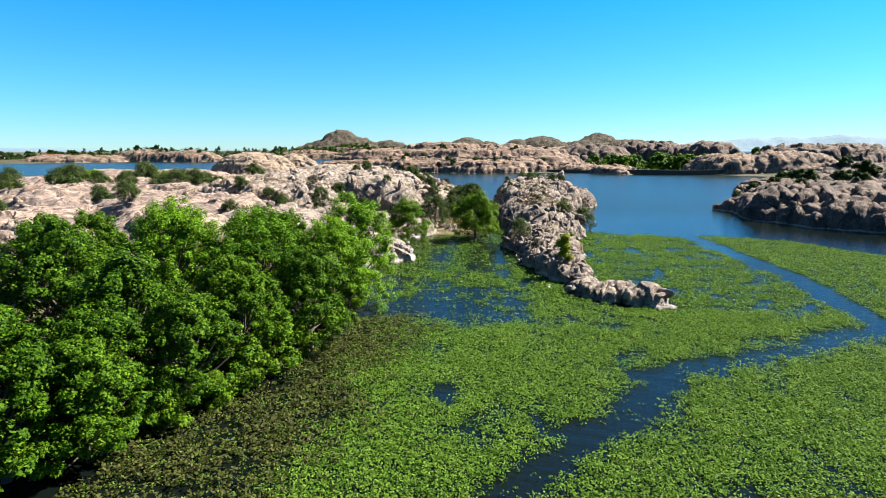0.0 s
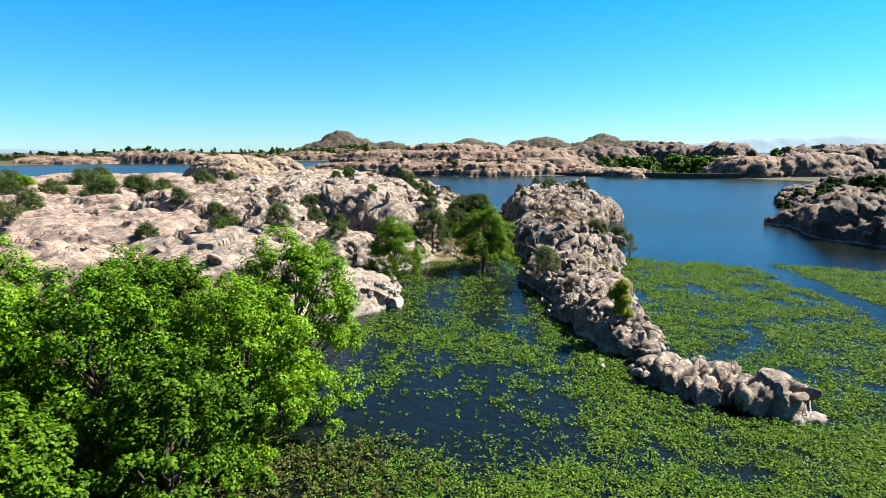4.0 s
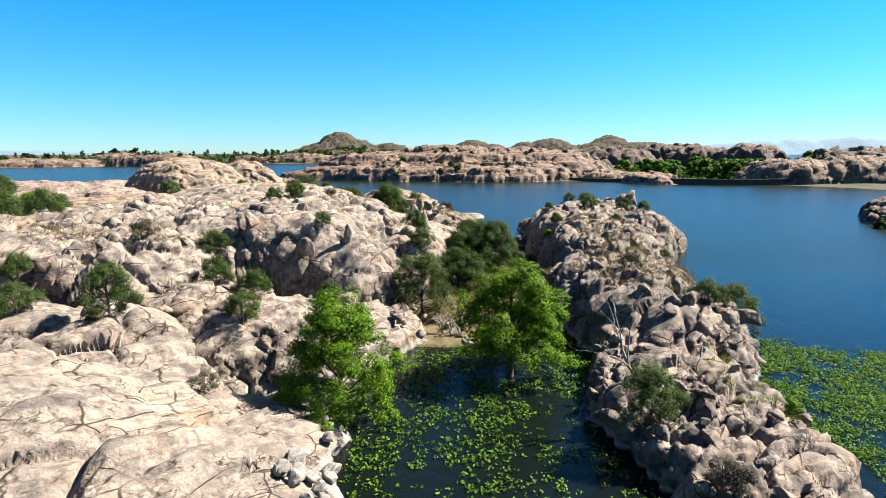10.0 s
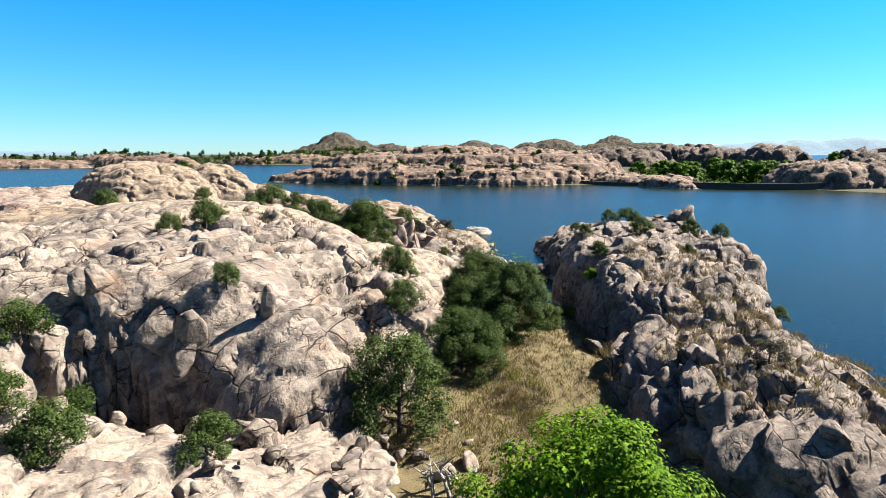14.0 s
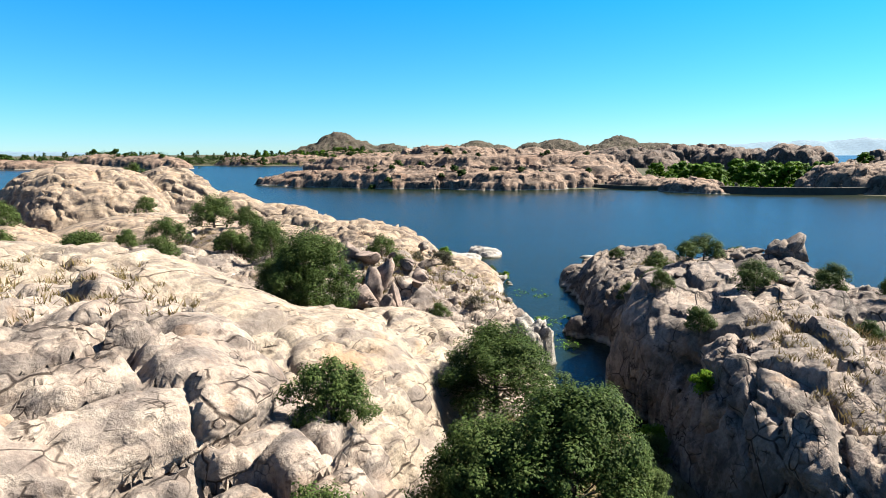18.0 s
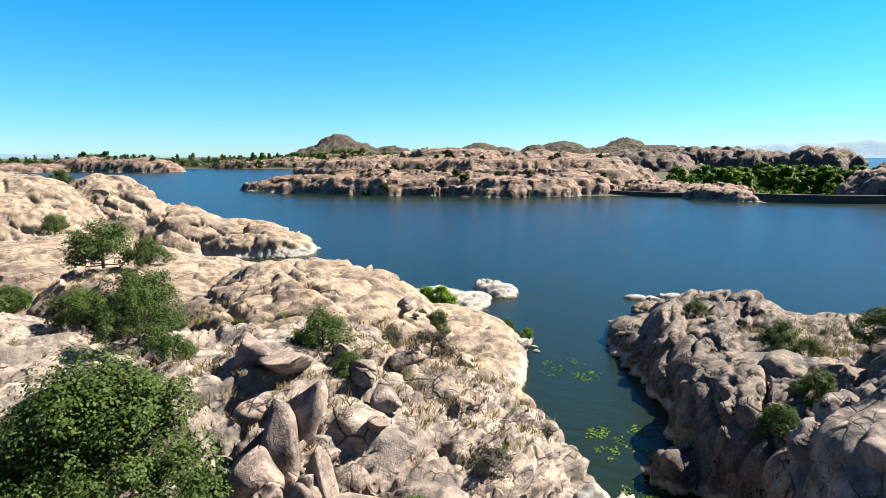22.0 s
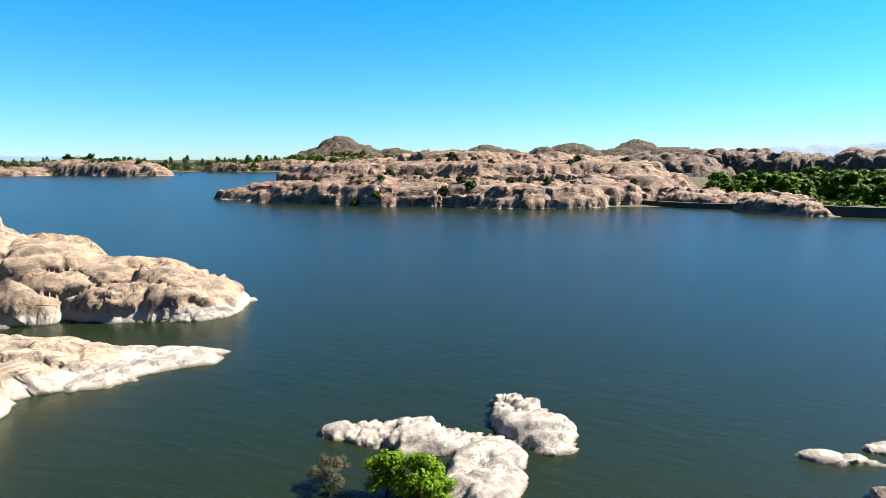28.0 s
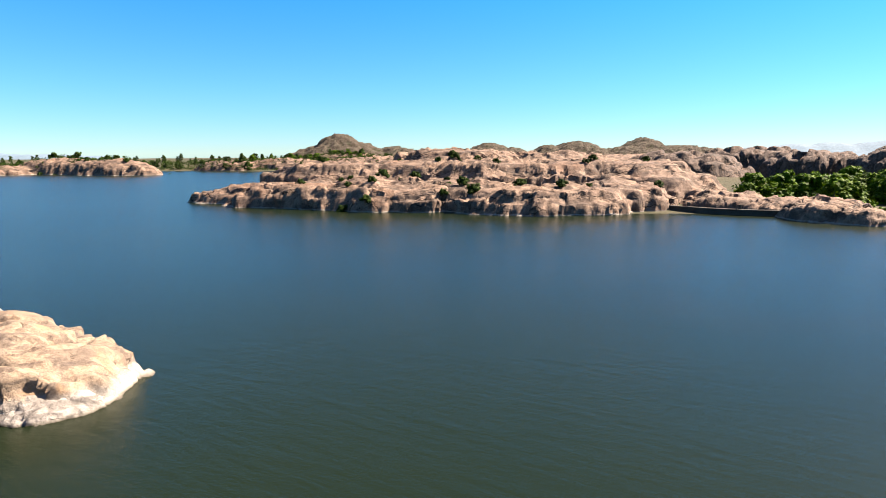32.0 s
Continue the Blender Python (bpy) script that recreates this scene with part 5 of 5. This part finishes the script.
# ---- dam ----
def dam(points, top, thick, label, posts):
    d = empty("dam", label, "dam")
    pts = []
    for k in range(33):
        t = k / 32
        (ax, ay), (bx, by), (cx, cy) = points
        pts.append(((1 - t) ** 2 * ax + 2 * t * (1 - t) * bx + t * t * cx, (1 - t) ** 2 * ay + 2 * t * (1 - t) * by + t * t * cy))
    def wall(name, out0, out1, z0, z1):
        v, f = [], []
        for k, (x, y) in enumerate(pts):
            a, b = pts[max(k - 1, 0)], pts[min(k + 1, 32)]
            n = Vector((b[1] - a[1], a[0] - b[0], 0)).normalized()
            for o, z in ((out0, z0), (out0, z1), (out1, z1), (out1, z0)):
                v.append((x + n.x * o, y + n.y * o, z))
            if k:
                q = (k - 1) * 4
                f += [(q + i, q + (i + 1) % 4, q + 4 + (i + 1) % 4, q + 4 + i) for i in range(4)]
        part(name, mesh_from(name, np.array(v), np.array(f), CONCRETE, False), d)
    wall("wall", 0, thick, -3, top)
    wall("coping", -0.25, thick + 0.25, top + 0.004, top + 0.35)
    for k in posts:
        x, y = pts[k]
        bm = bmesh.new()
        bmesh.ops.create_cube(bm, size=1.0)
        bmesh.ops.scale(bm, verts=bm.verts, vec=(0.8, 0.8, 1.4))
        bmesh.ops.bevel(bm, geom=bm.edges[:], offset=0.06, segments=1, affect="EDGES")
        bmesh.ops.translate(bm, verts=bm.verts, vec=(x, y, top + 1.0))
        me = bpy.data.meshes.new("gate_post")
        bm.to_mesh(me)
        bm.free()
        me.materials.append(CONCRETE)
        part("gate_post", me, d)


dam([(70, 414), (82, 393), (103, 391)], 1.5, 1.2, "low dark concrete dam wall along the lake", (8, 20))
dam([(112, 376), (136, 352), (172, 362)], 2.6, 1.5, "curved grey concrete dam between rocks", (6, 26))

# ---- far trees and houses ----
FAR = [tree_kind("far_tree", 200 + k, 8.0, 4.4, 7, 5, 18, 1.05, LEAF_FAR, low=0.0, clump=1.2) for k in range(3)]
FARB = [tree_kind("far_tree", 210 + k, 8.0, 4.6, 8, 5, 24, 0.95, LEAF, low=0.0, clump=1.2) for k in range(2)]
PINE = [tree_kind("far_pine", 220 + k, 12.0, 2.6, 8, 4, 26, 0.8, LEAF_FAR, low=0.2, clump=0.9) for k in range(2)]
r = np.random.RandomState(12)


def far_z(x, y):
    return float(ground_z(np.array([x]), np.array([y]))[0]) - 0.4


def top_of(x, y):
    best = far_z(x, y) + 0.4
    for lv, lf in LANDS:
        if lf is None:
            continue
        if lv[:, 0].min() < x < lv[:, 0].max() and lv[:, 1].min() < y < lv[:, 1].max():
            d = np.abs(lv[:, 0] - x) + np.abs(lv[:, 1] - y)
            k = d.argmin()
            if d[k] < 3:
                best = max(best, float(lv[k, 2]))
    return best


def far_group(count, cx, cy, rx, ry, kits, sizes, label, group):
    for _ in range(count):
        a, q = r.uniform(0, 6.283), math.sqrt(r.uniform(0, 1))
        x, y = cx + rx * q * math.cos(a), cy + ry * q * math.sin(a)
        z = top_of(x, y)
        if z < 0.3:
            continue
        plant(kits[r.randint(len(kits))], x, y, z - 1.2, label, "tree", group, r.uniform(*sizes), r.uniform(0, 6), limbs=False)


far_group(44, 150, 430, 42, 34, FARB, (0.8, 1.4), "green tree in the valley behind the dam", "valley trees")
far_group(44, 225, 470, 55, 50, FARB + FAR, (0.8, 1.5), "green tree in the valley behind the dam", "valley trees")
far_group(10, 118, 425, 14, 12, FARB, (0.5, 0.9), "green tree beside the far dam", "valley trees")
far_group(80, -330, 850, 140, 50, FAR, (0.8, 1.5), "dark green tree on the northern shore", "northern shore trees")
far_group(80, -215, 940, 100, 40, FAR + FARB, (0.6, 1.1), "dark green tree on the northern shore", "northern shore trees")
far_group(60, -560, 860, 150, 80, FAR, (1.0, 1.6), "dark green tree on the northern shore", "northern shore trees")
far_group(60, -420, 980, 260, 60, PINE, (0.6, 1.15), "tall dark pine on the northern skyline", "skyline pines")
far_group(40, -180, 1020, 110, 40, PINE, (0.6, 1.15), "tall dark pine on the northern skyline", "skyline pines")


NORTH = np.full((180, 110), -9.0)          # height of the northern shore, in cells of 4 m
for lv, lf in LANDS:
    q = lv[(lv[:, 0] > -700) & (lv[:, 0] < 19) & (lv[:, 1] > 700) & (lv[:, 1] < 1139)]
    np.maximum.at(NORTH, (((q[:, 0] + 700) / 4).astype(int), ((q[:, 1] - 700) / 4).astype(int)), q[:, 2])


def woods(name, count, cx, cy, rx, ry, seed, material, label, size):
    """Far scrub and woods that nobody could count, as leafy clumps on the ground."""
    q = np.random.RandomState(seed)
    a, d = q.uniform(0, 6.283, count), np.sqrt(q.uniform(0, 1, count))
    x, y = cx + rx * d * np.cos(a), cy + ry * d * np.sin(a)
    z = ground_z(x, y)
    if y.min() > 700 and x.max() < 19:
        z = np.maximum(z, NORTH[np.clip((x + 700) / 4, 0, 179).astype(int), np.clip((y - 700) / 4, 0, 109).astype(int)] - 0.5)
    ok = (z > 0.4) & (fbm(np.c_[x, y] / 35.0, seed, 3) > 0.36)
    s = q.uniform(*size, ok.sum())
    c = np.c_[x[ok], y[ok], z[ok] + s * 0.35]
    v, f = leaf_cards(clump_points(c, s, 24, q, 0.8), 0.95, q, 0.3)
    return tagged(new(name, mesh_from(name, v, f, material, False)), label, "woods", kind="stuff")


woods("far_woods", 1700, -365, 870, 330, 110, 61, LEAF_FAR, "dark green woods along the northern shore", (1.8, 4.2))
woods("far_woods", 1300, -215, 970, 225, 140, 62, LEAF_FAR, "dark green woods along the northern shore", (1.4, 3.4))
woods("valley_woods", 520, 190, 450, 75, 60, 63, LEAF_FAR, "green scrub filling the valley behind the dam", (1.2, 3.0))
woods("valley_woods", 260, 150, 420, 50, 35, 64, LEAF, "bright green willows behind the dam", (1.0, 2.4))
woods("far_scrub", 700, 150, 900, 420, 260, 65, LEAF_FAR, "dark scrub on the far ground", (1.0, 2.4))
SCRUB_FAR = [tree_kind("far_bush", 230 + k, 3.0, 2.4, 6, 6, 30, 0.5, LEAF_FAR, low=0.0, clump=0.8) for k in range(2)]


def bushes_on(count, cx, cy, rx, ry, sizes, label, group):
    for _ in range(count):
        a, q = r.uniform(0, 6.283), math.sqrt(r.uniform(0, 1))
        x, y = cx + rx * q * math.cos(a), cy + ry * q * math.sin(a)
        plant(SCRUB_FAR[r.randint(2)], x, y, top_of(x, y) - 0.4, label, "shrub", group, r.uniform(*sizes), r.uniform(0, 6), limbs=False)


bushes_on(26, 0, 420, 80, 16, (0.5, 1.1), "dark bush on the red granite shore", "far shore bushes")
bushes_on(20, 10, 465, 80, 25, (0.5, 1.1), "dark bush on the red granite ridge", "far shore bushes")
bushes_on(34, 115, 165, 32, 55, (0.6, 1.4), "dark bush on the shaded peninsula", "peninsula bushes")
bushes_on(16, -330, 775, 80, 18, (0.8, 1.5), "dark bush on the pale bluffs", "bluff bushes")


def house(x, y, z, w, d, h, turn, label):
    t = empty("house", label, "house", "houses of the far shore")
    t.matrix_basis = pose(x, y, z, 0, 0, turn)
    for name, size, at, mt in (("wall", (w, d, h), (0, 0, h / 2), PLASTER), ("chimney", (0.8, 0.8, 1.6), (w * 0.25, 0.4, h + 1.3), PLASTER)):
        bm = bmesh.new()
        bmesh.ops.create_cube(bm, size=1.0)
        bmesh.ops.scale(bm, verts=bm.verts, vec=size)
        bmesh.ops.translate(bm, verts=bm.verts, vec=at)
        me = bpy.data.meshes.new(name)
        bm.to_mesh(me)
        bm.free()
        me.materials.append(mt)
        part(name, me, t)
    a, b, rz = w / 2 + 0.6, d / 2 + 0.6, h + d * 0.28
    v = np.array([(-a, -b, h), (a, -b, h), (a, b, h), (-a, b, h), (-a, 0, rz), (a, 0, rz)], float)
    me = bpy.data.meshes.new("roof")
    me.from_pydata(v.tolist(), [], [(0, 1, 5, 4), (2, 3, 4, 5), (1, 2, 5), (3, 0, 4), (0, 3, 2, 1)])
    me.materials.append(ROOF)
    part("roof", me, t)
    for k in (-0.3, 0.0, 0.3):
        bm = bmesh.new()
        bmesh.ops.create_cube(bm, size=1.0)
        bmesh.ops.scale(bm, verts=bm.verts, vec=(1.4, 0.1, 1.2))
        bmesh.ops.translate(bm, verts=bm.verts, vec=(w * k, -d / 2 - 0.03, h * 0.55))
        me = bpy.data.meshes.new("window")
        bm.to_mesh(me)
        bm.free()
        me.materials.append(WATER)
        part("window", me, t)


for x, y, w, a in ((-520, 800, 16, 10), (-470, 840, 14, -15), (-560, 850, 18, 20), (-430, 880, 15, 0), (-610, 820, 15, 5)):
    house(x, y, far_z(x, y) + 0.3, w, 9, 4.2, a, "low house with a red-brown roof among trees")
